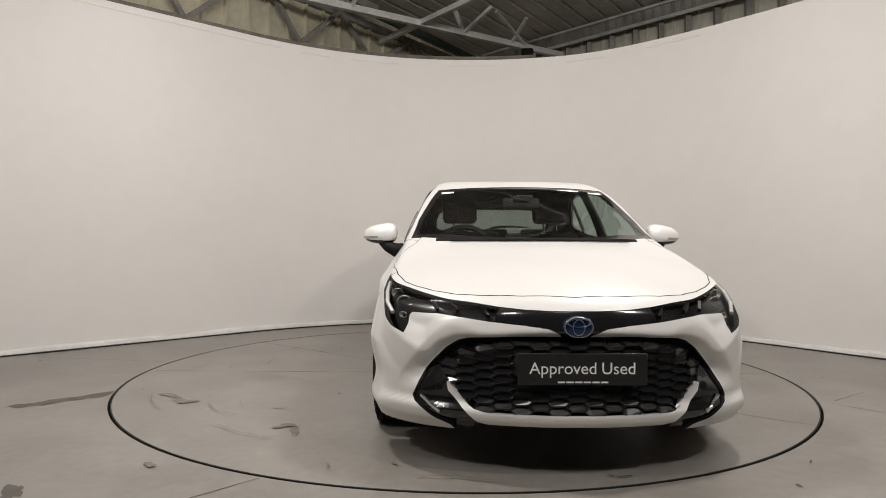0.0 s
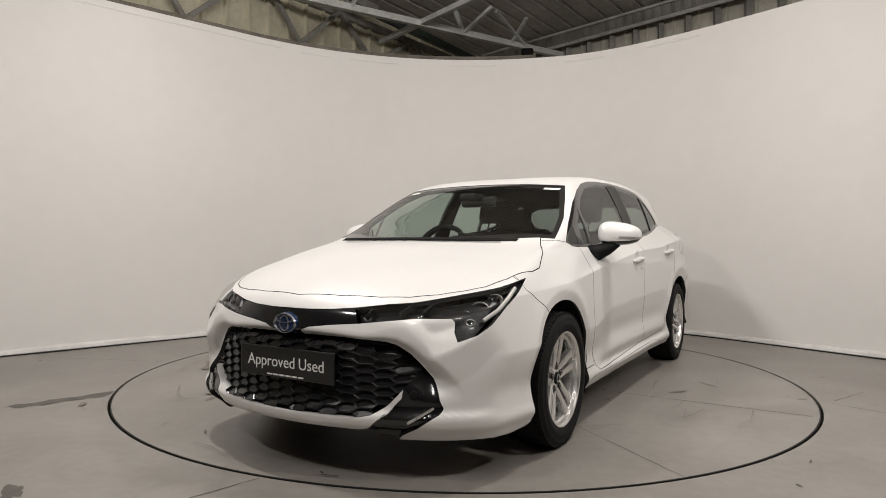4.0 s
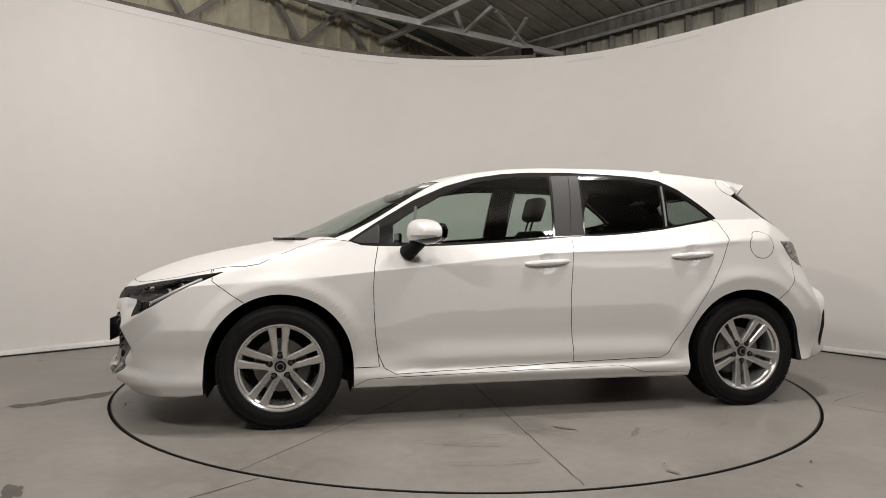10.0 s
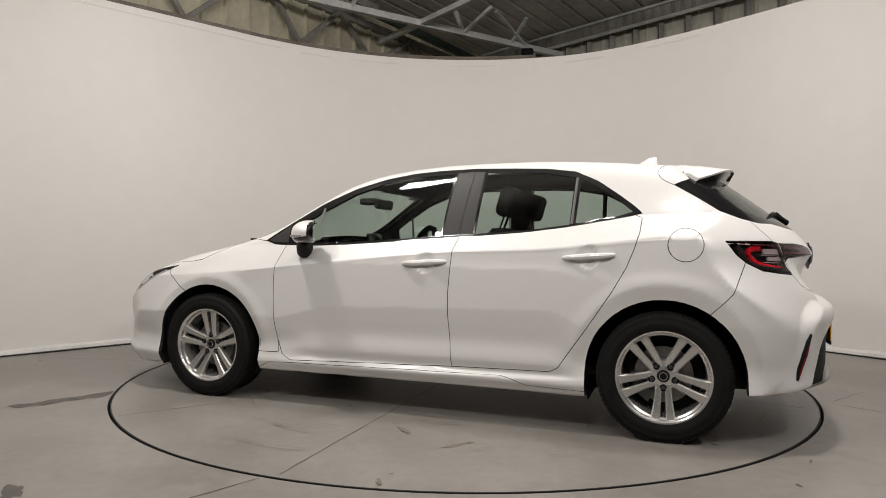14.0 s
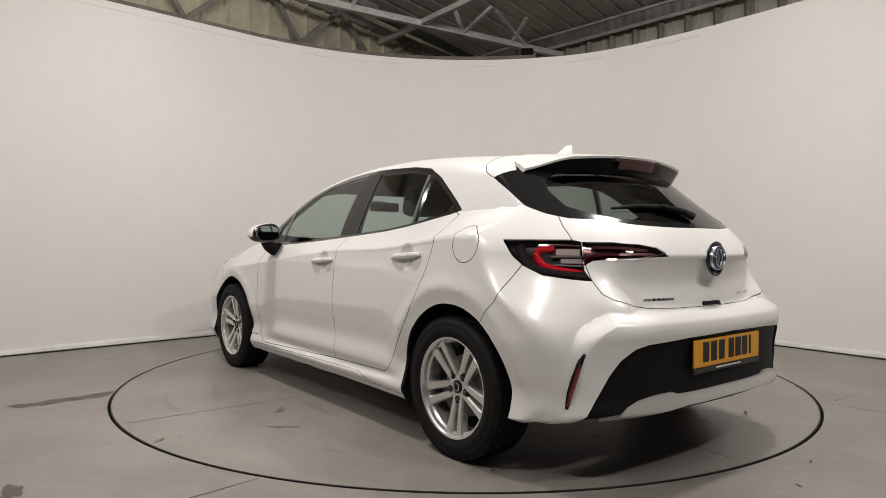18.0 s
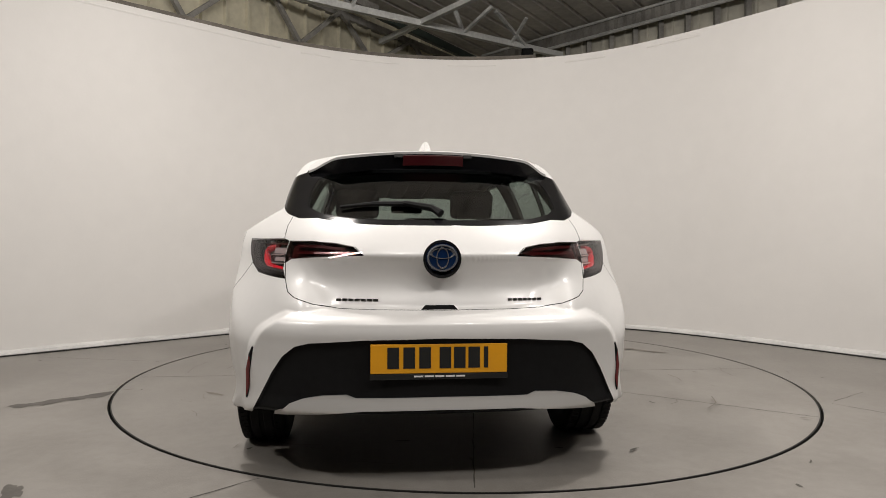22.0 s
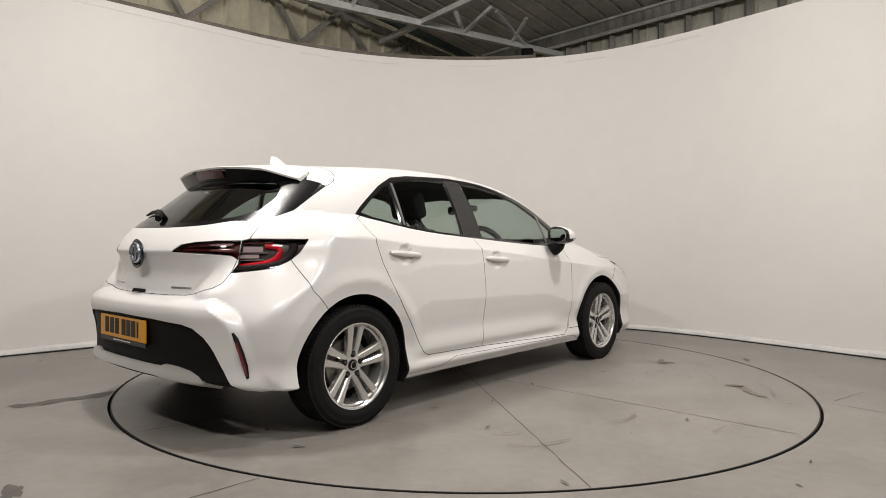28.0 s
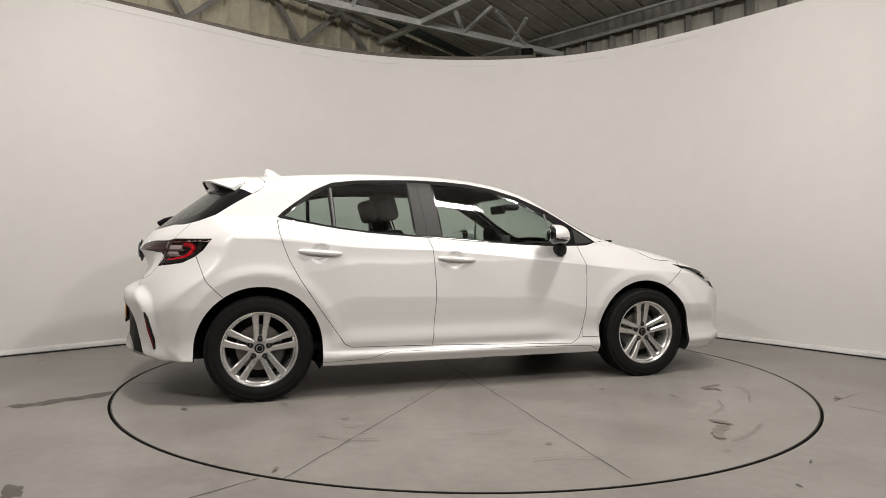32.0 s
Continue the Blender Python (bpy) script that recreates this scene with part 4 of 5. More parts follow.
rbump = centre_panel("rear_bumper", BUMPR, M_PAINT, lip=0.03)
valance = centre_panel("valance", VALANCE, M_PLASTIC, "grained black lower bumper", rbump, gap=0.001, sink=0.012)
centre_panel("diffuser", DIFFUSER, M_SATIN, "silver diffuser strip", rbump, gap=0.0, lip=0.03)
lampf = side_panels("head_lamp", LAMP1, M_LENS, "clear lens over a black housing", gap=0.001, lip=0.02)
lampo = side_panels("tail_lamp", LAMPO, M_REDLENS, "red and clear rear lamp", gap=0.001, lip=0.02)
lampi = side_panels("tailgate_lamp", LAMPI, M_SMOKELENS, "dark red inner rear lamp", [hatch, hatch], gap=0.001, lip=0.02)
for o in lampf + lampo + lampi:
    o.visible_shadow = False


# dark liner behind every gap, cabin lining, wheel wells
def liner(name, keep, depth, material, parent, label=""):
    g = grid.reshape(-1, 3)
    n = slope(g)
    q = g - n * depth
    cc = g[gf].mean(1)
    ok = [keep(c) for c in cc]
    f = [[int(i) for i in r] for r, o in zip(gf, ok) if o]
    k = len(q)
    verts = np.concatenate([q, q * [1, -1, 1]])
    f = f + [[i + k for i in r[::-1]] for r in f]
    used = sorted({i for r in f for i in r})
    m = {i: j for j, i in enumerate(used)}
    return part(name, mesh_of(name, verts[used], [[m[i] for i in r] for r in f]), material, parent, label)


def in_well(c):
    return any(abs(c[0] - x) < 0.40 and c[2] < 0.72 and c[1] > 0.5 and math.hypot(c[0] - x, c[2] - 0.312) < 0.40 for x in (1.32, -1.32))


def is_glass(c):
    if c[1] > 0.42 and inside(c[0], c[2], DLO):
        return not (-0.345 < c[0] < -0.20)
    if c[0] > 0.4 and c[2] > 0.955 and inside(c[0], c[1], [(1.377, -0.1), (1.352, 0.2), (1.282, 0.372), (1.18, 0.53), (1.045, 0.68), (0.804, 0.645), (0.46, 0.53), (0.51, 0.0), (0.51, -0.1)]):
        return True
    return c[0] < -1.4 and 1.022 < c[2] < 1.295 and abs(c[1]) < 0.575


def mouth(c):
    return c[0] > 1.7 and 0.2 < c[2] < 0.75


liner("inner_lining", lambda c: not in_well(c) and not is_glass(c) and not mouth(c) and not (c[0] < -1.5 and 0.78 < c[2] < 0.96), 0.03, M_LINING, car)
# ---- wheels ----
def spoke_mesh():
    """One twin spoke, pointing along +x, face towards +y."""
    bm = bmesh.new()
    for s in (1, -1):
        rows = []
        for r, off, w, face in ((0.030, 0.016, 0.030, 0.056), (0.07, 0.0225, 0.031, 0.061), (0.12, 0.027, 0.033, 0.069), (0.17, 0.032, 0.039, 0.076), (0.2095, 0.036, 0.047, 0.080)):
            o = s * off
            rows.append([bm.verts.new(p) for p in ((r, face - 0.034, o - w / 2), (r, face - 0.006, o - w / 2), (r, face, o - w / 2 + 0.006), (r, face, o + w / 2 - 0.006), (r, face - 0.006, o + w / 2), (r, face - 0.034, o + w / 2))])
        for p, q in zip(rows, rows[1:]):
            for k in range(6):
                bm.faces.new((p[k], p[(k + 1) % 6], q[(k + 1) % 6], q[k]))
        bm.faces.new(rows[0])
        bm.faces.new(rows[-1][::-1])
    bmesh.ops.recalc_face_normals(bm, faces=bm.faces)
    return from_bm("spoke", bm)


def tread_mesh():
    """Shoulder blocks and ribs of the tyre's tread."""
    bm = bmesh.new()
    n = 84
    for i in range(n):
        a = 2 * math.pi * i / n
        for s in (1, -1):
            m = Matrix.Rotation(-a, 4, "Y") @ Matrix.Translation((0.3085, s * 0.076, 0))
            box(bm, -0.006, 0.003, -0.017, 0.017, -0.0095, 0.0095, 0, m @ Matrix.Rotation(s * 0.25, 4, "X"))
    return from_bm("tread", bm)


FLAT = 0.099 / 0.111
W_TYRE = from_bm("tyre", lathe([(0.212 + (r - 0.205) * FLAT, o) for r, o in ((0.205, -0.095), (0.222, -0.103), (0.262, -0.1075), (0.292, -0.101), (0.307, -0.09), (0.3135, -0.056), (0.308, -0.053), (0.308, -0.047), (0.3155, -0.044), (0.316, -0.012),
                                (0.308, -0.009), (0.308, 0.009), (0.316, 0.012), (0.3155, 0.044), (0.308, 0.047), (0.308, 0.053), (0.3135, 0.056), (0.307, 0.09), (0.292, 0.101), (0.287, 0.1035), (0.284, 0.1028),
                                (0.262, 0.1075), (0.258, 0.1085), (0.240, 0.1075), (0.237, 0.106), (0.222, 0.103), (0.205, 0.095))], 96), True, 0.5)
W_RIM = from_bm("rim", lathe([(r * 1.035, o) for r, o in ((0.207, 0.082), (0.2125, 0.094), (0.2155, 0.0975), (0.213, 0.1005), (0.2065, 0.0985), (0.2005, 0.091), (0.198, 0.074), (0.190, 0.066), (0.186, 0.03), (0.182, -0.06), (0.2, -0.09))], 72), True, 0.5)
W_SPOKE, W_TREAD = spoke_mesh(), tread_mesh()
W_HUB = from_bm("hub", lathe([(0.0005, 0.058), (0.046, 0.058), (0.066, 0.052), (0.072, 0.035), (0.07, 0.0)], 40), True, 0.5)
W_CAP = from_bm("centre_cap", lathe([(0.0005, 0.0675), (0.022, 0.0665), (0.0285, 0.063), (0.030, 0.056)], 32), True, 0.5)
W_RING = from_bm("cap_ring", lathe([(0.015, 0.0655), (0.0165, 0.0685), (0.019, 0.0685), (0.0205, 0.0655)], 32), True, 0.5)
W_NUT = from_bm("wheel_nut", lathe([(0.0005, 0.020), (0.007, 0.020), (0.0085, 0.017), (0.0085, 0.0), (0.0135, 0.0), (0.0145, 0.004)], 12), True, 0.5)
# flat near-black ring standing in for the shade of a nut recess
W_POCKET = from_bm("nut_pocket_shade", lathe([(0.009, 0.0135), (0.0165, 0.0135), (0.0175, 0.011)], 20), True, 0.5)
W_ROTOR = from_bm("brake_disc", lathe([(0.06, 0.03), (0.075, 0.028), (0.078, 0.012), (0.136, 0.012), (0.136, -0.01), (0.07, -0.01)], 48), True, 0.5)
W_BACK = from_bm("backplate", lathe([(0.0005, -0.02), (0.15, -0.022), (0.183, -0.03)], 48), True, 0.5)
bm = bmesh.new()
rows = []
for i in range(8):
    a = math.radians(-32 + 64 * i / 7)
    rows.append([bm.verts.new((r * math.cos(a), y, r * math.sin(a))) for r, y in ((0.085, -0.02), (0.085, 0.03), (0.10, 0.036), (0.145, 0.034), (0.155, 0.02), (0.155, -0.02))])
for p, q in zip(rows, rows[1:]):
    for k in range(6):
        bm.faces.new((p[k], p[(k + 1) % 6], q[(k + 1) % 6], q[k]))
bm.faces.new(rows[0])
bm.faces.new(rows[-1][::-1])
W_CALIPER = from_bm("caliper", bm)


def wheel(x, side, phase):
    base = pose(x, side * 0.762, 0.311, 0, 0, 0 if side > 0 else 180)
    w = part("wheel", W_RIM, M_ALLOY, car, "silver five twin-spoke alloy wheel", base)
    part("tyre", W_TYRE, M_RUBBER, w, "black rubber tyre")
    tagged(part("tread", W_TREAD, M_RUBBER, w), kind="stuff")
    part("hub", W_HUB, M_ALLOY, w)
    part("centre_cap", W_CAP, M_PLASTIC, w, "dark centre cap")
    part("cap_ring", W_RING, M_CHROME, w)
    part("brake_disc", W_ROTOR, M_ROTOR, w)
    part("backplate", W_BACK, M_DARK, w)
    part("caliper", W_CALIPER, M_ALLOYD, w, m=pose(0, 0, 0, 0, 150 if x * side > 0 else 30, 0))
    for k in range(5):
        a = math.radians(phase + 72 * k)
        turn = Matrix.Rotation(-a, 4, "Y")
        part("spoke", W_SPOKE, M_ALLOY, w, m=turn)
        nut = part("wheel_nut", W_NUT, M_ALLOYD, w, m=turn @ Matrix.Translation((0.056, 0.046, 0)))
        part("nut_pocket_shade", W_POCKET, M_DARK, nut)


wheel(1.32, 1, 88)
wheel(-1.32, 1, 54)
wheel(1.32, -1, 88)
wheel(-1.32, -1, 93)


def wheel_well(x, side):
    bm = bmesh.new()
    rows = []
    for i in range(25):
        a = math.radians(-22 + (224 if x > 0 else 208) * i / 24)
        c, s = math.cos(a), math.sin(a)
        r = 0.378
        rows.append([bm.verts.new((x + r * c, side * y, 0.312 + r * s)) for y in (0.842, 0.55)] + [bm.verts.new((x + 0.02 * c, side * 0.55, 0.312 + 0.02 * s))])
    for p, q in zip(rows, rows[1:]):
        bm.faces.new((p[0], p[1], q[1], q[0]))
        bm.faces.new((p[1], p[2], q[2], q[1]))
    part("wheel_well", bm, M_DARK, car, "black wheel-arch liner", smooth=True)


for x in (1.32, -1.32):
    for s in (1, -1):
        wheel_well(x, s)
bm = bmesh.new()
box(bm, -1.80, 1.85, -0.54, 0.54, 0.215, 0.30, 0.02)
box(bm, -0.93, 0.92, -0.80, 0.80, 0.20, 0.26, 0.02)
part("underbody", bm, M_DARK, car)


# ---- trim and fittings of the car ----
def on_side(x, z):
    return float(half_width(np.array(x), np.array(z)))


def on_nose(y, z, sink=0.0):
    return float(nose_x(np.array(y), np.array(z))) - sink


def on_tail(y, z, sink=0.0):
    return float(tail_x(np.array(y), np.array(z))) + sink


# grille: sunk black panel, honeycomb of long cells, lower bars, sensors
grille = centre_panel("grille", GRILLE, M_BLACK, "black grille with long honeycomb cells", gap=0.0, lip=0.0, sink=0.055)
GPOLY = [(-0.7, 0.556), (0.251, 0.558), (0.43, 0.546), (0.473, 0.533), (0.515, 0.502), (0.553, 0.464), (0.588, 0.412), (0.545, 0.392), (0.530, 0.372), (0.475, 0.315), (0.42, 0.276), (0.352, 0.262), (-0.7, 0.268)]


def cell_mesh():
    """Flat-topped six-sided cells in staggered columns: a rim, a funnel and a tilted blank behind."""
    bm = bmesh.new()
    w, step, ph = 0.094, 0.0732, 0.0345
    for col in range(-9, 10):
        for row in range(10):
            y, z = col * step, 0.262 + row * ph + (ph / 2 if col % 2 else 0)
            if not inside(abs(y) + 0.022, z, GPOLY) or not inside(abs(y), z - 0.006, GPOLY) or (abs(y) < 0.235 and 0.400 < z < 0.500):
                continue
            ring = []
            for sc, b0, b1 in ((0.99, 0.0225, 0.0225), (0.93, 0.020, 0.020), (0.90, 0.026, 0.024), (0.87, 0.034, 0.026)):
                ring.append([])
                for u, v in ((-0.5, 0), (-0.28, 0.5), (0.28, 0.5), (0.5, 0), (0.28, -0.5), (-0.28, -0.5)):
                    yy, zz = y + u * w * sc, z + v * ph * (sc if sc > 0.9 else sc - 0.07)
                    ring[-1].append(bm.verts.new((on_nose(yy, zz, b0 + (b1 - b0) * (0.5 - v)), yy, zz)))
            for p, q in zip(ring, ring[1:]):
                for k in range(6):
                    bm.faces.new((p[k], p[(k + 1) % 6], q[(k + 1) % 6], q[k]))
            bm.faces.new(ring[-1])
    bmesh.ops.recalc_face_normals(bm, faces=bm.faces)
    return bm


tagged(part("honeycomb", cell_mesh(), M_GRILLE, grille, "gloss black honeycomb"), kind="stuff")
for s in (1, -1):
    part("parking_sensor", lathe([(0.0005, 0.004), (0.014, 0.003), (0.018, 0.0), (0.02, -0.02)], 20, "x"), M_PLASTIC, grille, m=pose(on_nose(0.548, 0.357, 0.014), s * 0.548, 0.357, 0, 0, s * 25))
for o in side_panels("corner_panel", FOG, M_BLACK, "gloss black bumper corner", [grille, grille], gap=0.0, lip=0.02, sink=0.014):
    s = 1 if sum(v.co.y for v in o.data.vertices) > 0 else -1
    # silver strip added in place of a reflection on the gloss black corner
    bm = bmesh.new()
    pts = [(on_nose(a, z, 0.006), s * a, z) for a, z in ((0.622, 0.312), (0.600, 0.296), (0.575, 0.278), (0.545, 0.258))]
    for p, q in zip(pts, pts[1:]):
        bar(bm, p, q, 0.010, 0.010)
    part("reflection_strip", bm, M_REFL, o, "silver strip standing in for a reflection on gloss black")


def plate(name, material, x, tilt, label, w=0.52, h=0.111):
    bm = bmesh.new()
    box(bm, -0.004, 0.004, -w / 2, w / 2, -h / 2, h / 2, 0.003)
    return part(name, bm, material, car, label, Matrix.Translation((x[0], x[1], x[2])) @ pose(0, 0, 0, 0, tilt, 0))


def letters(text, size, parent, material, m):
    cu = bpy.data.curves.new("lettering", "FONT")
    cu.body, cu.size, cu.align_x, cu.align_y, cu.extrude = text, size, "CENTER", "CENTER", 0.0006
    ob = new("lettering", cu)
    bpy.context.view_layer.update()
    me = bpy.data.meshes.new_from_object(ob.evaluated_get(bpy.context.evaluated_depsgraph_get()))
    bpy.data.objects.remove(ob)
    return part("lettering", me, material, parent, "white lettering on the black plate", m)


fplate = plate("front_plate", M_PLATEB, (2.264, 0.014, 0.450), 0, "black dealer plate with white lettering", 0.51, 0.125)
letters("Approved", 0.066, fplate, M_WHITE, Matrix.Translation((0.0052, -0.077, 0.002)) @ pose(0, 0, 0, 90, 0, 90))
letters("Used", 0.066, fplate, M_WHITE, Matrix.Translation((0.0052, 0.141, 0.002)) @ pose(0, 0, 0, 90, 0, 90))
bm = bmesh.new()
for i in range(6):
    box(bm, 0.0042, 0.0056, -0.098 + i * 0.034, -0.098 + i * 0.034 + 0.028, -0.0535, -0.0475)
part("small_print", bm, M_WHITE, fplate)
rplate = plate("rear_plate", M_YELLOW, (-2.120, 0.016, 0.506), 0, "yellow rear plate with black bars")
for i, y in enumerate((-0.175, -0.115, -0.055, 0.022, 0.077, 0.132, 0.178)):
    bm = bmesh.new()
    h = 0.022 if i < 6 else 0.008
    box(bm, -0.0056, -0.0042, -y - h, -y + h, -0.036, 0.044)
    part("bar", bm, M_INK, rplate)
bm = bmesh.new()
box(bm, -0.004, 0.006, -0.262, 0.262, -0.078, -0.057, 0.002)
holder = part("plate_holder", bm, M_PLATEB, rplate)
bm = bmesh.new()
for i in range(5):
    box(bm, -0.0056, -0.0042, -0.098 + i * 0.04, -0.098 + i * 0.04 + 0.034, -0.069, -0.063)
part("small_print", bm, M_WHITE, rplate)


def badge(name, x, z, ry, rz, face, parent, back):
    """An oval badge: dark disc, bright rings."""
    def oval(r, d0, d1, w):
        bm = lathe([(r - w, d0), (r - w * 0.6, d1), (r - w * 0.3, d1), (r, d0)], 40, "x")
        bmesh.ops.scale(bm, verts=bm.verts, vec=(1, ry / 0.05, rz / 0.05))
        return bm
    bm = lathe([(0.0005, 0.006), (0.03, 0.005), (0.046, 0.001), (0.05, -0.012)], 40, "x")
    bmesh.ops.scale(bm, verts=bm.verts, vec=(1, ry / 0.05, rz / 0.05))
    b = part(name, bm, back, parent, "blue oval badge with bright rings", pose(x, 0, z, 0, 0, 0 if face > 0 else 180), True)
    part("outer_ring", oval(0.046, 0.002, 0.0095, 0.008), M_RING, b, smooth=True)
    part("inner_ring", oval(0.026, 0.003, 0.0105, 0.0065), M_RING, b, m=Matrix.Diagonal((1, 0.75, 1.45, 1)), smooth=True)
    part("cross_ring", oval(0.026, 0.003, 0.0105, 0.0065), M_RING, b, m=Matrix.Translation((0, 0, 0.018)) @ Matrix.Diagonal((1, 1.5, 0.72, 1)), smooth=True)
    return b


badge("front_badge", 2.252, 0.612, 0.066, 0.046, 1, band, M_BLUE)
badge("rear_badge", -2.062, 0.884, 0.066, 0.058, -1, hatch, M_BLUE)
part("badge_surround", lathe([(0.05, -0.012), (0.071, -0.004), (0.0745, 0.003), (0.066, 0.004), (0.06, 0.0)], 44, "x"), M_BLACK, hatch, m=pose(-2.054, 0, 0.880, 0, 0, 180), smooth=True)


# head lamps: black housing, reflector pods, light guide
def lamp_point(x, y, z, sink):
    p = settle(np.array([[x, y, z]]))
    n = slope(p)
    return Vector(p[0] - n[0] * sink), Vector(n[0])


def mirrored(bm, s):
    if s < 0:
        bmesh.ops.scale(bm, verts=bm.verts, vec=(1, -1, 1))
        bmesh.ops.reverse_faces(bm, faces=bm.faces)
    return bm


HOUSING = [panel_mesh("housing", LAMP1, False, f, gap=0.001, lip=0.0, sink=0.045) for f in (False, True)]
for i, s in enumerate((1, -1)):
    L = lampf[i]
    part("housing", HOUSING[i], M_LAMPBLACK, L)
    guide = [lamp_point(*q, 0.012)[0] for q in ((1.70, 0.770, 0.745), (1.78, 0.775, 0.712), (1.86, 0.765, 0.668), (1.93, 0.735, 0.628))]
    part("light_guide", mirrored(tube(guide, 0.009, 8), s), M_SATIN, L, "bright light guide", smooth=True)
    upper_edge = [lamp_point(*q, 0.010)[0] for q in ((1.70, 0.735, 0.762), (1.85, 0.645, 0.738), (2.0, 0.525, 0.710), (2.1, 0.41, 0.690))]
    part("bezel", mirrored(tube(upper_edge, 0.002, 6), s), M_ALLOYD, L, smooth=True)
    for q, r in (((1.80, 0.735, 0.715), 0.030), ((1.87, 0.70, 0.685), 0.033), ((1.935, 0.665, 0.655), 0.028), ((1.955, 0.70, 0.625), 0.018)):
        c, n = lamp_point(*q, 0.030)
        n = Vector((0.92, 0.38, 0.0)).normalized()
        bm = lathe([(0.0005, -r * 0.5), (r * 0.45, -r * 0.42), (r * 0.8, -r * 0.1), (r, r * 0.35), (r * 1.06, r * 0.3)], 20, "x")
        bmesh.ops.scale(bm, verts=bm.verts, vec=(1, 1, 0.72))
        bmesh.ops.transform(bm, matrix=Matrix.Translation(c) @ n.to_track_quat("X", "Z").to_matrix().to_4x4(), verts=bm.verts)
        part("reflector", mirrored(bm, s), M_SATIN, L, smooth=True)
        bm = bmesh.new()
        bmesh.ops.create_uvsphere(bm, u_segments=12, v_segments=8, radius=r * 0.34)
        bmesh.ops.translate(bm, verts=bm.verts, vec=c + n * r * 0.05)
        part("bulb_lens", mirrored(bm, s), M_POST, L, smooth=True)
    for j, (q0, q1) in enumerate((((2.07, 0.505, 0.693), (2.105, 0.47, 0.652)), ((2.03, 0.575, 0.700), (2.06, 0.55, 0.655)), ((2.145, 0.37, 0.680), (2.17, 0.35, 0.640)))):
        bm = bmesh.new()
        bar(bm, lamp_point(*q0, 0.02)[0], lamp_point(*q1, 0.02)[0], 0.012, 0.02)
        part("divider", mirrored(bm, s), M_LAMPBLACK, L)

# tail lamps
HOUSO = [panel_mesh("housing", LAMPO, False, f, gap=0.001, lip=0.0, sink=0.040) for f in (False, True)]
HOUSI = [panel_mesh("housing", LAMPI, False, f, gap=0.001, lip=0.0, sink=0.030) for f in (False, True)]
for i, s in enumerate((1, -1)):
    L, K = lampo[i], lampi[i]
    part("housing", HOUSO[i], M_LAMPBLACK, L)
    part("housing", HOUSI[i], M_DRED, K)

    def strip(points, sink, w, h, material, parent, name):
        pts = [lamp_point(*q, sink) for q in points]
        bm = bmesh.new()
        for (a, na), (b, nb) in zip(pts, pts[1:]):
            d = (b - a) * 0.03
            bar(bm, a - d, b + d, w, h, na)
        part(name, mirrored(bm, s), material, parent)
    def guide(points, sink, r, material, name):
        raw = [lamp_point(*q, sink)[0] for q in points]
        fine = [raw[k] + (raw[k + 1] - raw[k]) * t for k in range(len(raw) - 1) for t in (0.0, 0.5)] + [raw[-1]]
        for _ in range(2):
            fine = [fine[0]] + [(fine[k - 1] + fine[k] * 2 + fine[k + 1]) / 4 for k in range(1, len(fine) - 1)] + [fine[-1]]
        part(name, mirrored(tube(fine, r, 10), s), material, L, smooth=True)
    guide(((-1.76, 0.688, 0.936), (-1.702, 0.748, 0.932), (-1.712, 0.742, 0.890), (-1.728, 0.728, 0.858), (-1.755, 0.700, 0.842), (-1.80, 0.658, 0.830), (-1.858, 0.588, 0.817)), 0.033, 0.0155, M_RED, "red_light_bar")
    guide(((-1.655, 0.782, 0.945), (-1.668, 0.777, 0.885), (-1.688, 0.762, 0.850), (-1.720, 0.732, 0.828), (-1.775, 0.685, 0.813), (-1.85, 0.60, 0.802)), 0.022, 0.020, M_PLASTIC, "bezel")
    strip(((-1.72, 0.71, 0.944), (-1.76, 0.68, 0.944), (-1.83, 0.62, 0.942)), 0.020, 0.006, 0.010, M_DRED, L, "red_top_bar")
    strip(((-1.770, 0.685, 0.912), (-1.835, 0.622, 0.912)), 0.022, 0.026, 0.010, M_CLEARP, L, "clear_block")
    strip(((-1.785, 0.675, 0.874), (-1.845, 0.61, 0.872)), 0.022, 0.018, 0.010, M_CLEARP, L, "clear_block")
    strip(((-1.755, 0.698, 0.893), (-1.84, 0.615, 0.893)), 0.024, 0.006, 0.010, M_REFL, L, "clear_block")
    strip(((-1.765, 0.690, 0.857), (-1.85, 0.60, 0.852)), 0.024, 0.006, 0.010, M_REFL, L, "clear_block")
    strip(((-1.86, 0.57, 0.928), (-1.92, 0.48, 0.925), (-1.975, 0.38, 0.915)), 0.014, 0.012, 0.008, M_DRED, K, "red_strip")
    strip(((-1.862, 0.575, 0.897), (-1.92, 0.49, 0.897), (-1.985, 0.36, 0.899)), 0.012, 0.010, 0.008, M_DRED, K, "red_strip")
    strip(((-1.995, 0.335, 0.921), (-2.005, 0.312, 0.899), (-1.96, 0.43, 0.8885), (-1.90, 0.54, 0.8825)), 0.0005, 0.0035, 0.004, M_CHROME, K, "chrome_edge")
    strip(((-1.60, 0.79, 0.953), (-1.70, 0.72, 0.954), (-1.80, 0.63, 0.953)), 0.0005, 0.0035, 0.004, M_CHROME, L, "chrome_edge")
    strip(((-1.845, 0.593, 0.945), (-1.9, 0.51, 0.9445), (-1.96, 0.41, 0.937), (-1.993, 0.342, 0.924)), 0.0005, 0.0035, 0.004, M_CHROME, K, "chrome_edge")
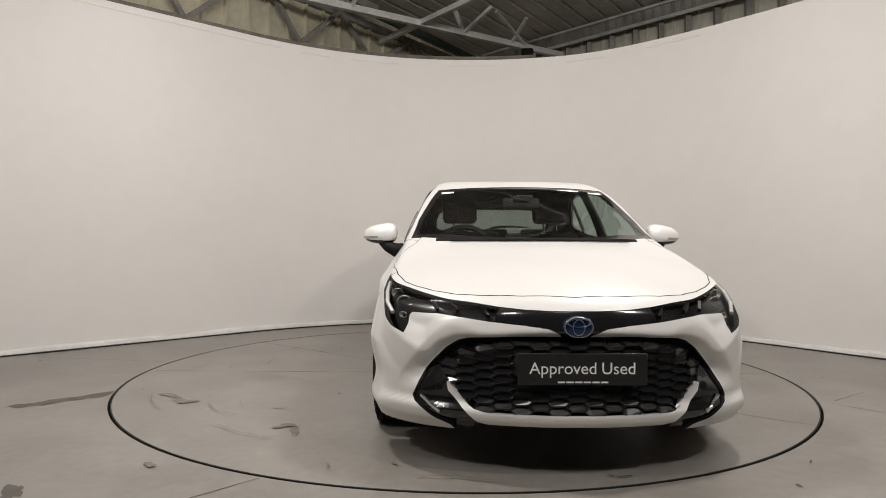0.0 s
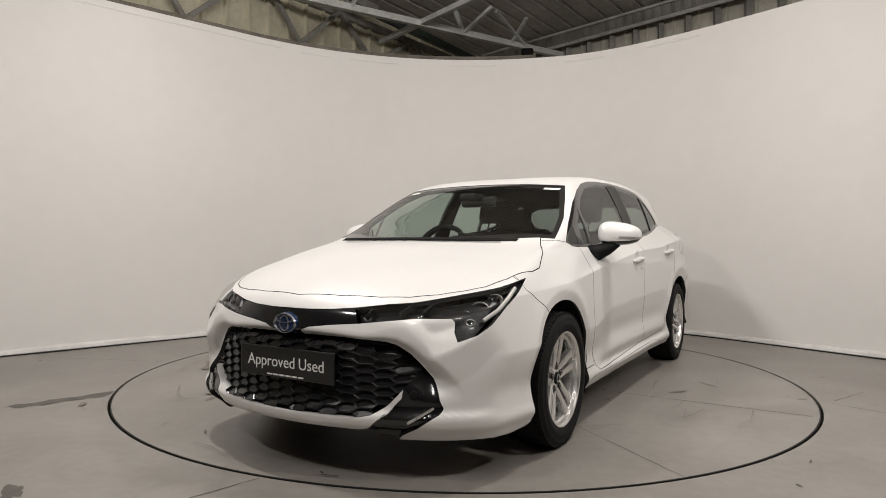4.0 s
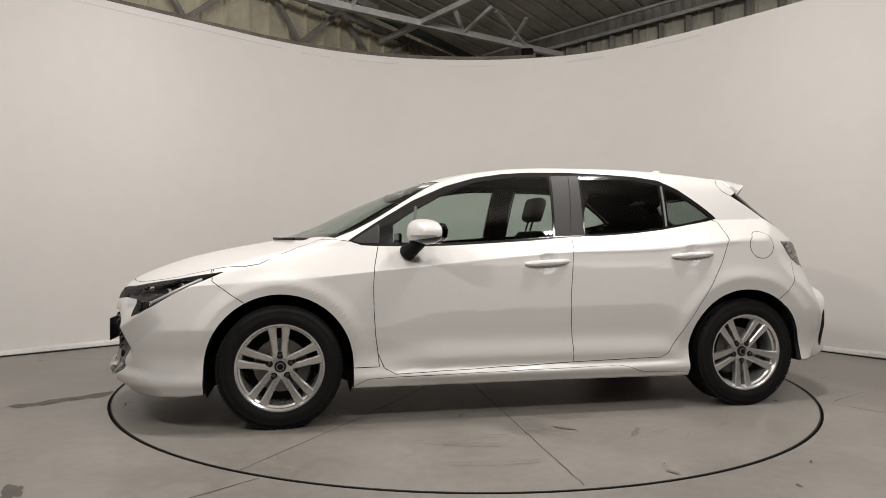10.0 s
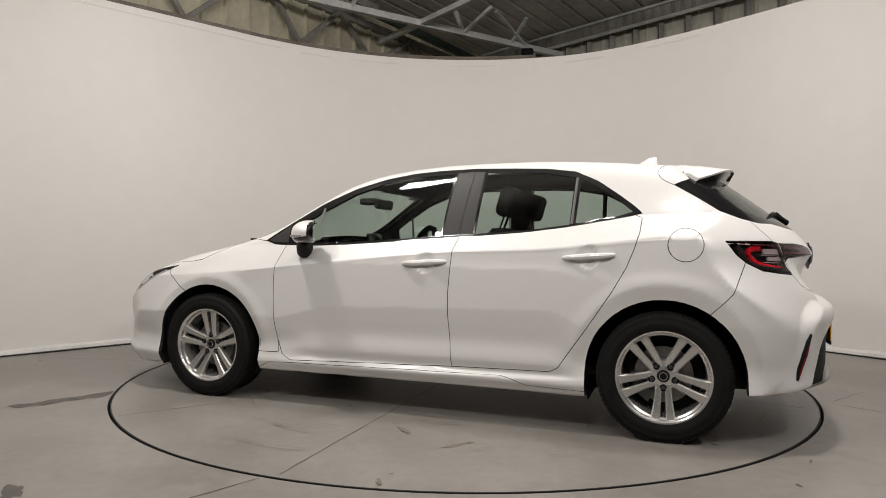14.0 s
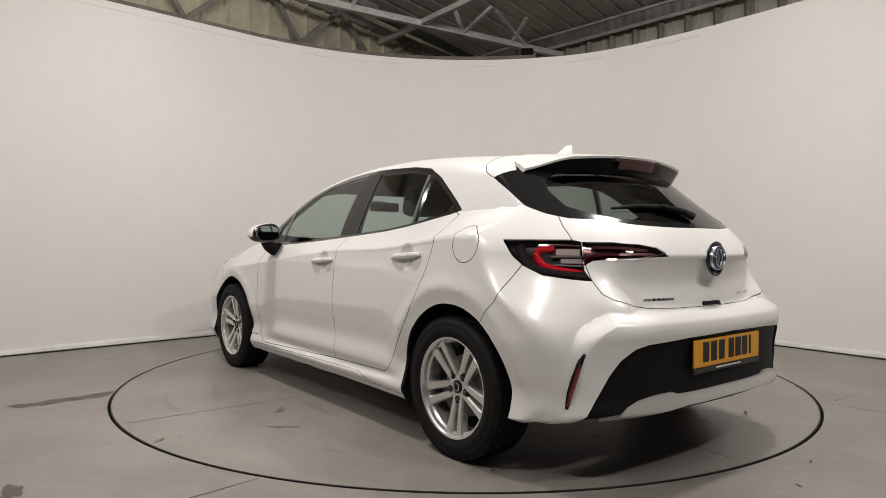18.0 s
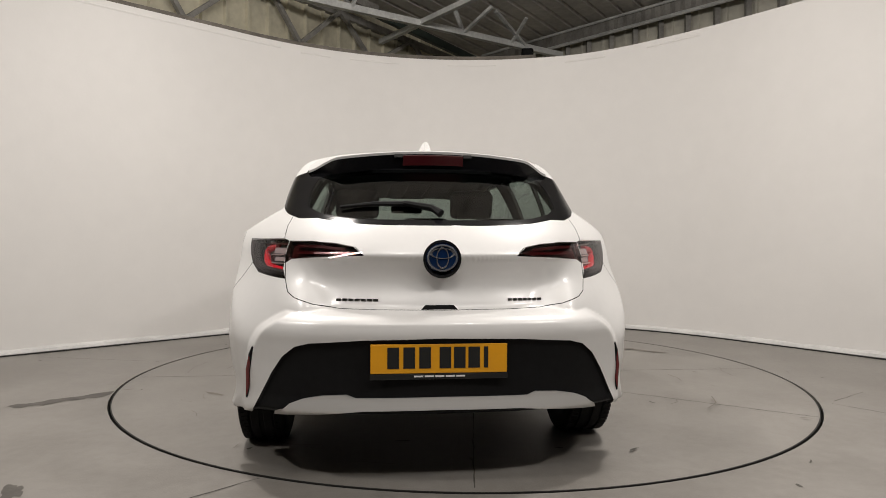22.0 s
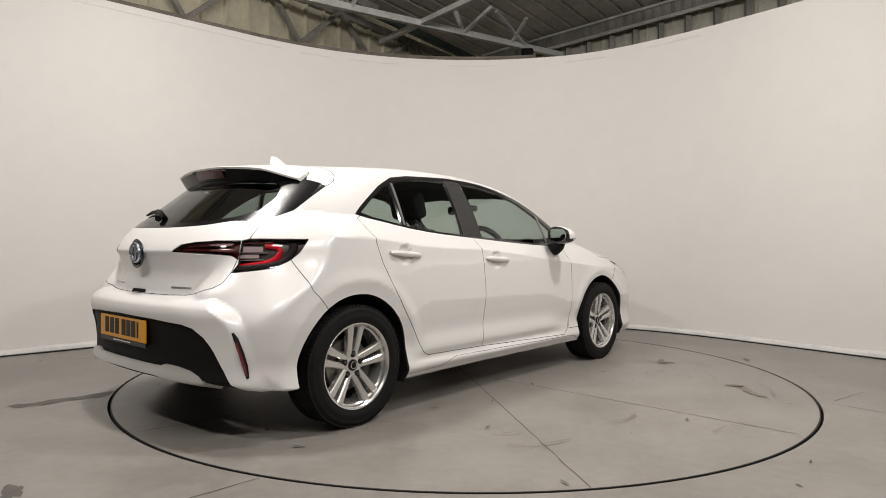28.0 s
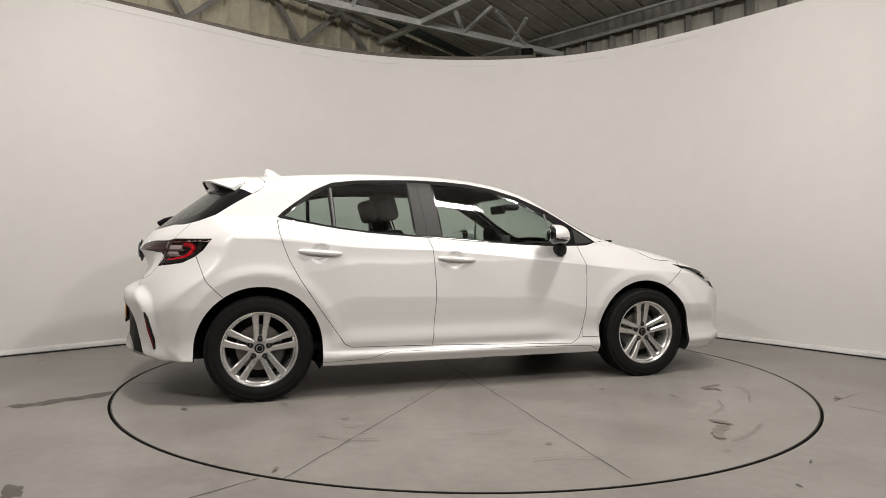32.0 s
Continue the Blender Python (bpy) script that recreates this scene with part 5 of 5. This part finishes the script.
    # corner reflector in its slot, bumper fin
    slot = [lamp_point(on_tail(y, z), y, z, 0.0015)[0] for y, z in ((0.776, 0.325), (0.768, 0.38), (0.757, 0.44), (0.744, 0.50), (0.734, 0.533))]
    part("corner_slot", mirrored(tube(slot, [0.007, 0.0125, 0.0135, 0.0115, 0.006], 8), s), M_PLASTIC, rbump, "dark slot in the bumper corner", smooth=True)
    red = [lamp_point(on_tail(y, z), y, z, -0.0045)[0] for y, z in ((0.774, 0.335), (0.766, 0.38), (0.755, 0.44), (0.744, 0.495))]
    part("corner_reflector", mirrored(tube(red, [0.004, 0.0085, 0.009, 0.006], 8), s), M_MRED, rbump, "narrow deep red reflector in a slot", smooth=True)

# spoiler with brake light
def roof_at(x, y):
    lo, hi = 1.0, 1.5
    for _ in range(24):
        m = (lo + hi) / 2
        if float(solid(np.array(x), np.array(y), np.array(m))) < 0:
            lo = m
        else:
            hi = m
    return lo


bm = bmesh.new()
rows = []
for y in np.linspace(-0.565, 0.565, 41):
    e = ramp(abs(y), 0.42, 0.575)
    xt = -1.672 + 0.34 * y * y + 0.085 * e
    x0 = -1.36 - 0.04 * e
    z0 = roof_at(x0, y)
    zt = 1.352 - 0.13 * y * y - 0.032 * e
    th = 0.075 * (1 - 0.55 * e)
    xm = (x0 + xt) / 2
    zm = (z0 + zt) / 2 + 0.006
    rows.append([bm.verts.new(p) for p in ((x0, y, z0 - 0.012), (x0 - 0.015, y, z0 + 0.002), (xm, y, zm), (xt + 0.02, y, zt + 0.002), (xt, y, zt - 0.004), (xt + 0.006, y, zt - 0.014))]
                + [bm.verts.new(p) for p in ((xt + 0.006, y, zt - 0.0141), (xt + 0.045, y, zt - th), (xt + 0.16, y, zt - th * 1.1))])
for p, q in zip(rows, rows[1:]):
    for k in list(range(5)) + [6, 7]:
        f = bm.faces.new((p[k], q[k], q[k + 1], p[k + 1]))
        f.material_index = 1 if k >= 5 else 0
for r in (rows[0], rows[-1]):
    bm.faces.new(r)
bmesh.ops.recalc_face_normals(bm, faces=bm.faces)
me = from_bm("spoiler", bm, True, 0.7)
me.materials.append(M_PAINT)
me.materials.append(M_EDGEB)
spoiler = part("spoiler", me, None, hatch, "white roof spoiler, black below")
bm = bmesh.new()
rows = []
for y in np.linspace(-0.135, 0.135, 13):
    xb, zb = -1.672 + 0.34 * y * y, 1.352 - 0.13 * y * y
    rows.append([bm.verts.new(p) for p in ((xb + 0.004, y, zb - 0.018), (xb + 0.001, y, zb - 0.022), (xb + 0.022, y, zb - 0.062), (xb + 0.034, y, zb - 0.060))])
for p, q in zip(rows, rows[1:]):
    for k in range(4):
        bm.faces.new((p[k], q[k], q[(k + 1) % 4], p[(k + 1) % 4]))
bm.faces.new(rows[0])
bm.faces.new(rows[-1][::-1])
bmesh.ops.recalc_face_normals(bm, faces=bm.faces)
part("brake_light", bm, M_DRED, spoiler, "dark red high brake light")
for s in (1, -1):
    bm = bmesh.new()
    box(bm, -1.664, -1.640, s * 0.155 - 0.018, s * 0.155 + 0.018, 1.322, 1.337, 0.002)
    part("washer_block", bm, M_POST, spoiler)

# roof antenna fin
bm = bmesh.new()
rows = []
for t in np.linspace(0, 1, 9):
    z = 1.385 + 0.070 * t
    x0, x1 = -1.075 - 0.135 * t**0.8, -1.262 + 0.008 * t
    w = 0.034 * (1 - t) ** 0.7 + 0.009
    rows.append([bm.verts.new((x0 + (x1 - x0) * u, w * math.sin(math.pi * min(max(u, 0.02), 0.98)) ** 0.6 * sg, z)) for sg, us in ((1, np.linspace(0, 1, 7)), (-1, np.linspace(1, 0, 7)[1:-1])) for u in us])
for p, q in zip(rows, rows[1:]):
    for k in range(len(p)):
        bm.faces.new((p[k], p[(k + 1) % len(p)], q[(k + 1) % len(p)], q[k]))
bm.faces.new(rows[-1])
bmesh.ops.recalc_face_normals(bm, faces=bm.faces)
part("antenna_fin", bm, M_PAINT, car, "white shark-fin antenna", smooth=True, angle=0.9)

# wipers
def over(p, n=0.012):
    q, d = lamp_point(*p, -n)
    return q


wp = [over(q) for q in ((-1.81, 0.40, 1.080), (-1.84, 0.26, 1.092), (-1.865, 0.12, 1.090), (-1.90, 0.03, 1.074))]
wiper = part("rear_wiper", tube(wp, [0.006, 0.010, 0.012, 0.012], 8), M_PLASTIC, hatch, "black rear wiper", smooth=True)
part("wiper_arm", tube([over(q, 0.02) for q in ((-1.865, 0.14, 1.088), (-1.90, 0.03, 1.068), (-1.935, -0.005, 1.045))], [0.010, 0.014, 0.018], 8), M_PLASTIC, wiper, smooth=True)
for y0, y1, xa in ((-0.48, 0.02, 0.0), (0.02, 0.50, 0.0)):
    pts = [(1.40 - 0.52 * y * y - 0.01, y, 0.0) for y in np.linspace(y0, y1, 9)]
    pts = [(x, y, float(top_z(np.array(x), np.array(y))) + 0.012) for x, y, z in pts]
    part("front_wiper", tube(pts, 0.008, 6), M_PLASTIC, car, "black wiper blade", smooth=True)
bm = bmesh.new()
rows = []
for y in np.linspace(-0.56, 0.56, 33):
    r = []
    for dx, dz in ((0.03, 0.006), (-0.05, 0.004)):
        x = 1.385 - 0.52 * y * y * 0.98 + dx
        r.append(bm.verts.new((x, y, float(top_z(np.array(x), np.array(y))) + dz - (0.012 if dx > 0 else 0))))
    rows.append(r)
for p, q in zip(rows, rows[1:]):
    bm.faces.new((p[0], p[1], q[1], q[0]))
part("cowl", bm, M_PLASTIC, car, "black plastic cowl below the windscreen", smooth=True)

# door mirrors
for s, D in ((1, doorf[0]), (-1, doorf[1])):
    def blob(f, n=20, m=14):
        bm = bmesh.new()
        rows = []
        for i in range(m + 1):
            v = -math.pi / 2 + math.pi * i / m
            rows.append([bm.verts.new(f(2 * math.pi * k / n, v)) for k in range(n)])
        for p, q in zip(rows, rows[1:]):
            for k in range(n):
                bm.faces.new((p[k], p[(k + 1) % n], q[(k + 1) % n], q[k]))
        bmesh.ops.remove_doubles(bm, verts=bm.verts, dist=1e-5)
        bmesh.ops.recalc_face_normals(bm, faces=bm.faces)
        return bm

    def pw(v, e):
        return math.copysign(abs(v) ** e, v)

    def housing(u, v):
        x, y, z = pw(math.cos(v), 0.7) * pw(math.cos(u), 0.75), pw(math.cos(v), 0.7) * pw(math.sin(u), 0.75), pw(math.sin(v), 0.8)
        return Vector((0.590 + 0.082 * x * (1 if x > 0 else 0.8) - 0.006 * z - 0.03 * y, 0.912 + 0.110 * y, 0.996 + 0.064 * z * (1 - 0.20 * y) - 0.006 * y))
    bm = blob(housing, 28, 18)
    lowcut = Vector((0.15, 0.0, 1.0)).normalized()
    r = bmesh.ops.bisect_plane(bm, geom=list(bm.verts) + list(bm.edges) + list(bm.faces), plane_co=(0.575, 0.9, 0.968), plane_no=lowcut)
    for f in bm.faces:
        f.material_index = 1 if (f.calc_center_median() - Vector((0.575, 0.9, 0.968))).dot(lowcut) < 0 or f.calc_center_median().x < 0.558 - 0.24 * (f.calc_center_median().y - 0.9) else 0
    me = from_bm("mirror", mirrored(bm, s), True, 0.9)
    me.materials.append(M_PAINT)
    me.materials.append(M_BLACK)
    mirror = part("door_mirror", me, None, D, "white mirror housing with a black base")
    bm = bmesh.new()
    slab(bm, [(0.088 * pw(math.cos(a), 0.7), 0.046 * pw(math.sin(a), 0.7)) for a in np.linspace(0, 2 * math.pi, 25)[:-1]], 0.004, (0.518, 0.915, 0.997), (0.25, -0.968, 0), (0, 0, 1))
    part("mirror_glass", mirrored(bm, s), M_MIRROR, mirror, "silvered mirror glass")
    part("mirror_arm", mirrored(tube([(0.665, 0.765, 0.893), (0.665, 0.815, 0.893), (0.645, 0.86, 0.915), (0.61, 0.90, 0.950)], [0.043, 0.044, 0.036, 0.030], 12), s), M_PLASTIC, mirror, smooth=True)
    bm = bmesh.new()
    pts = [housing(math.pi * (0.02 + 0.50 * k / 8), -0.22) for k in range(9)]
    for a, b in zip(pts, pts[1:]):
        bar(bm, a, b, 0.010, 0.009)
    part("indicator", mirrored(bm, s), M_CLEARP, mirror, "clear indicator strip")

# bars between the panes
for s, i in ((1, 0), (-1, 1)):
    for (xa, za, xb, zb), D in (((0.606, 1.140, 0.632, 0.945), doorf[i]), ((-0.884, 1.284, -0.868, 1.042), doorr[i])):
        pts = [lamp_point(xa + (xb - xa) * t, on_side(xa + (xb - xa) * t, za + (zb - za) * t), za + (zb - za) * t, 0.001)[0] for t in np.linspace(0, 1, 7)]
        part("window_divider", mirrored(tube(pts, 0.0075, 6), s), M_DIVIDE, D, "grey satin bar between two panes", smooth=True)

# door handles
for s, i in ((1, 0), (-1, 1)):
    for (xa, za, xb, zb), D in (((0.030, 0.828, -0.222, 0.843), doorf[i]), ((-0.842, 0.870, -1.095, 0.888), doorr[i])):
        pts, rad = [], []
        for t in np.linspace(0, 1, 13):
            x, z = xa + (xb - xa) * t, za + (zb - za) * t
            out = 0.026 * math.sin(math.pi * min(max(t * 0.96 + 0.02, 0), 1)) ** 0.45
            pts.append((x, on_side(x, 0.85 if x > -0.5 else 0.90) - 0.004 + out, z))
            rad.append(0.008 + 0.0085 * math.sin(math.pi * t) ** 0.5)
        h = part("door_handle", mirrored(tube(pts, rad, 10), s), M_PAINT, D, "white pull handle", smooth=True)

# roof-edge stickers on the windscreen
for y0, y1 in ((0.44, 0.53), (-0.52, -0.44)):
    bm = bmesh.new()
    vs = []
    for y, dx in ((y0, 0.0), (y1, 0.0), (y1, 0.03), (y0, 0.03)):
        x = 0.50 + dx + (0.53 - abs(y)) * 0.3
        q, _ = lamp_point(x, abs(y), float(top_z(np.array(x), np.array(y))), 0.004)
        vs.append(bm.verts.new((q.x, y, q.z + 0.003)))
    bm.faces.new(vs)
    part("screen_sticker", bm, M_WHITE, car, "small pale sticker inside the windscreen")

# boot latch, model lettering as plain bars
bm = bmesh.new()
slab(bm, [(-0.072, 0), (0.072, 0), (0.055, 0.017), (-0.055, 0.017)], 0.02, (on_tail(0, 0.69) - 0.008, 0.008, 0.683), (0, 1, 0), (0, 0, 1))
part("boot_release", bm, M_PLASTIC, hatch)
for ya, n, w in ((0.41, 7, 0.020), (-0.27, 7, 0.017)):
    bm = bmesh.new()
    for k in range(n):
        y = ya - k * (w + 0.004) - w / 2
        bar(bm, (on_tail(y - w / 2, 0.718) - 0.002, y - w / 2, 0.718), (on_tail(y + w / 2, 0.718) - 0.002, y + w / 2, 0.718), 0.005, 0.010)
    part("model_bars", bm, M_CHROME, hatch, "row of small chrome bars")


# ---- cabin ----
def cushion(bm, x0, x1, y0, y1, z0, z1, bev, m=None):
    return box(bm, x0, x1, y0, y1, z0, z1, bev, m)


def front_seat(y):
    bm = bmesh.new()
    cushion(bm, -0.28, 0.22, -0.25, 0.25, 0.36, 0.54, 0.06)
    seat = part("front_seat", bm, M_SEAT, car, "charcoal cloth front seat", pose(0, y, 0), True, 0.9)
    bm = bmesh.new()
    cushion(bm, -0.07, 0.07, -0.235, 0.235, 0.0, 0.60, 0.06, pose(-0.24, 0, 0.46, 0, -20, 0))
    part("backrest", bm, M_SEAT, seat, smooth=True, angle=0.9)
    bm = bmesh.new()
    cushion(bm, -0.045, 0.045, -0.135, 0.135, 0.66, 0.84, 0.035, pose(-0.24, 0, 0.46, 0, -16, 0))
    part("headrest", bm, M_SEAT, seat, smooth=True, angle=0.9)
    for s in (-0.05, 0.05):
        part("headrest_post", tube([(-0.40, s, 1.03), (-0.44, s, 1.14)], 0.007, 6), M_CHROME, seat)


front_seat(0.36)
front_seat(-0.36)
bm = bmesh.new()
cushion(bm, -1.12, -0.66, -0.62, 0.62, 0.36, 0.54, 0.06)
bench = part("rear_bench", bm, M_SEAT, car, "charcoal cloth rear bench", smooth=True, angle=0.9)
bm = bmesh.new()
cushion(bm, -0.07, 0.07, -0.61, 0.61, 0.0, 0.50, 0.05, pose(-1.08, 0, 0.46, 0, -22, 0))
part("backrest", bm, M_SEAT, bench, smooth=True, angle=0.9)
for y in (-0.36, 0.0, 0.36):
    bm = bmesh.new()
    cushion(bm, -0.04, 0.04, -0.12, 0.12, 0.52, 0.64, 0.03, pose(-1.08, y, 0.46, 0, -20, 0))
    part("headrest", bm, M_SEAT, bench, smooth=True, angle=0.9)
bm = bmesh.new()
rows = []
for y in np.linspace(-0.68, 0.68, 17):
    rows.append([bm.verts.new(p) for p in ((0.62 - 0.06 * y * y, y, 0.60), (0.58 - 0.06 * y * y, y, 0.86 + 0.03 * math.exp(-((y + 0.36) / 0.2) ** 2)), (0.64 - 0.08 * y * y, y, 0.925 + 0.035 * math.exp(-((y + 0.36) / 0.2) ** 2)), (1.32 - 0.52 * y * y, y, 0.925))])
for p, q in zip(rows, rows[1:]):
    for k in range(3):
        bm.faces.new((p[k], q[k], q[k + 1], p[k + 1]))
dash = part("dashboard", bm, M_DASH, car, "soft black dashboard", smooth=True, angle=0.8)
bm = bmesh.new()
box(bm, 0.60, 0.62, -0.11, 0.11, 0.86, 1.0, 0.006)
part("screen", bm, M_BLACK, dash, "dark centre screen")
bm = bmesh.new()
for k in range(32):
    a, b = 2 * math.pi * k / 32, 2 * math.pi * (k + 1) / 32
    bar(bm, (0, 0.185 * math.cos(a), 0.185 * math.sin(a)), (0, 0.185 * math.cos(b), 0.185 * math.sin(b)), 0.030, 0.030, (1, 0, 0))
wheel_ob = part("steering_wheel", bm, M_DASH, dash, "black steering wheel", pose(0.40, -0.36, 0.88, 0, -24, 0))
bm = bmesh.new()
box(bm, -0.02, 0.05, -0.09, 0.09, -0.06, 0.06, 0.02)
box(bm, -0.01, 0.02, -0.18, 0.18, -0.018, 0.02, 0.005)
box(bm, -0.01, 0.02, -0.018, 0.018, -0.18, 0.0, 0.005)
part("steering_boss", bm, M_DASH, dash, m=pose(0.40, -0.36, 0.88, 0, -24, 0))
bm = bmesh.new()
box(bm, -0.02, 0.015, -0.12, 0.12, -0.033, 0.033, 0.012)
part("rear_view_mirror", bm, M_DASH, car, "black rear-view mirror", pose(0.54, 0, 1.20, 0, -8, 0))
bm = bmesh.new()
box(bm, 0.58, 0.70, -0.06, 0.06, 1.20, 1.245, 0.015)
part("camera_pod", bm, M_DASH, car, "black sensor pod behind the windscreen")
bm = bmesh.new()
box(bm, -1.75, -1.28, -0.56, 0.56, 0.955, 0.975, 0.006)
part("parcel_shelf", bm, M_DASH, car, "black parcel shelf")
bm = bmesh.new()
box(bm, -1.3, 0.9, -0.70, 0.70, 0.27, 0.30)
part("cabin_floor", bm, M_LINING, car)
bm = bmesh.new()
box(bm, -0.55, 0.62, -0.11, 0.11, 0.30, 0.62, 0.04)
part("centre_console", bm, M_DASH, car, "black centre console")


# ---- turntable ----
disc = tagged(new("turntable"), "round concrete turntable let into the floor", "turntable")
bm = bmesh.new()
bmesh.ops.create_cone(bm, cap_ends=True, radius1=R_DISC, radius2=R_DISC, depth=0.1, segments=192)
bmesh.ops.translate(bm, verts=bm.verts, vec=(0, 0, -0.05))
part("deck", bm, M_DISC, disc)
part("rim_edge", lathe([(R_DISC - 0.004, 0.0012), (R_DISC + 0.003, 0.0008), (R_DISC + 0.003, -0.09)], 192, "z"), M_PIT, disc, "dark steel edge of the turntable")
for k, pts in enumerate(([(-1.38, -1.79), (-0.95, -1.25), (0.0, -0.05), (0.8, 1.07), (1.36, 1.79)], [(-0.05, -2.2), (-0.01, -0.8), (0.02, 1.2), (0.03, 2.22)], [(-2.2, 0.25), (-0.9, 0.05)])):
    crack("joint", pts, 0.006, M_CRACK, disc, seed=30 + k)
for i, (x, y, rx, ry, t) in enumerate(((0.80, -1.72, 0.13, 0.035, 0.6), (0.72, -1.80, 0.10, 0.03, 1.0), (0.89, -1.64, 0.07, 0.03, 2.2), (1.43, -0.90, 0.11, 0.025, 0.3), (1.36, -0.94, 0.05, 0.03, 1.2),
                                       (1.96, -1.39, 0.05, 0.02, 0.8), (-0.52, 1.60, 0.09, 0.02, 0.9), (-0.2, 1.48, 0.08, 0.015, 2.4), (1.40, -0.97, 0.06, 0.02, 2.0))):
    blot("stain", x, y, rx, ry, t, M_STAIN2, disc, z=0.0015 + 0.0022 * (i % 3), seed=50 + i)
rnd = random.Random(11)
for i in range(40):
    a, r = rnd.uniform(0, 2 * math.pi), 2.2 * math.sqrt(rnd.uniform(0.05, 1))
    blot("speck", r * math.cos(a), r * math.sin(a), rnd.uniform(0.008, 0.05), rnd.uniform(0.003, 0.010), rnd.uniform(0, 3), M_STAIN2 if i % 3 else M_CRACK, disc, z=0.0085, seed=80 + i, n=9)

for i in range(34):
    a, r = rnd.uniform(0, 2 * math.pi), rnd.uniform(0.9, 2.15)
    run, w = rnd.uniform(0.05, 0.22), rnd.uniform(0.003, 0.008)
    crack("scuff", [((r + d) * math.cos(a + t), (r + d) * math.sin(a + t)) for t, d in ((0.0, 0.0), (run / 2, rnd.uniform(-0.02, 0.02)), (run, rnd.uniform(-0.05, 0.05)))], w, M_STAIN2, disc, z=0.0125, seed=140 + i)


# ---- motion: table and car turn together about the table's axis ----
def heading(t):
    """Degrees by which table and car stand turned at t seconds."""
    return -87.53 - 7.828 * t - 0.01012 * t**2 + 0.000239 * t**3


def motions():
    times = [0.5 * i for i in range(65)]
    walk(disc, [(t, pose(0, 0, 0, 0, 0, heading(t))) for t in times])
    walk(car, [(t, pose(0, 0, 0, 0, 0, heading(t)) @ pose(-0.0986, 0.3721, 0)) for t in times])


motions()
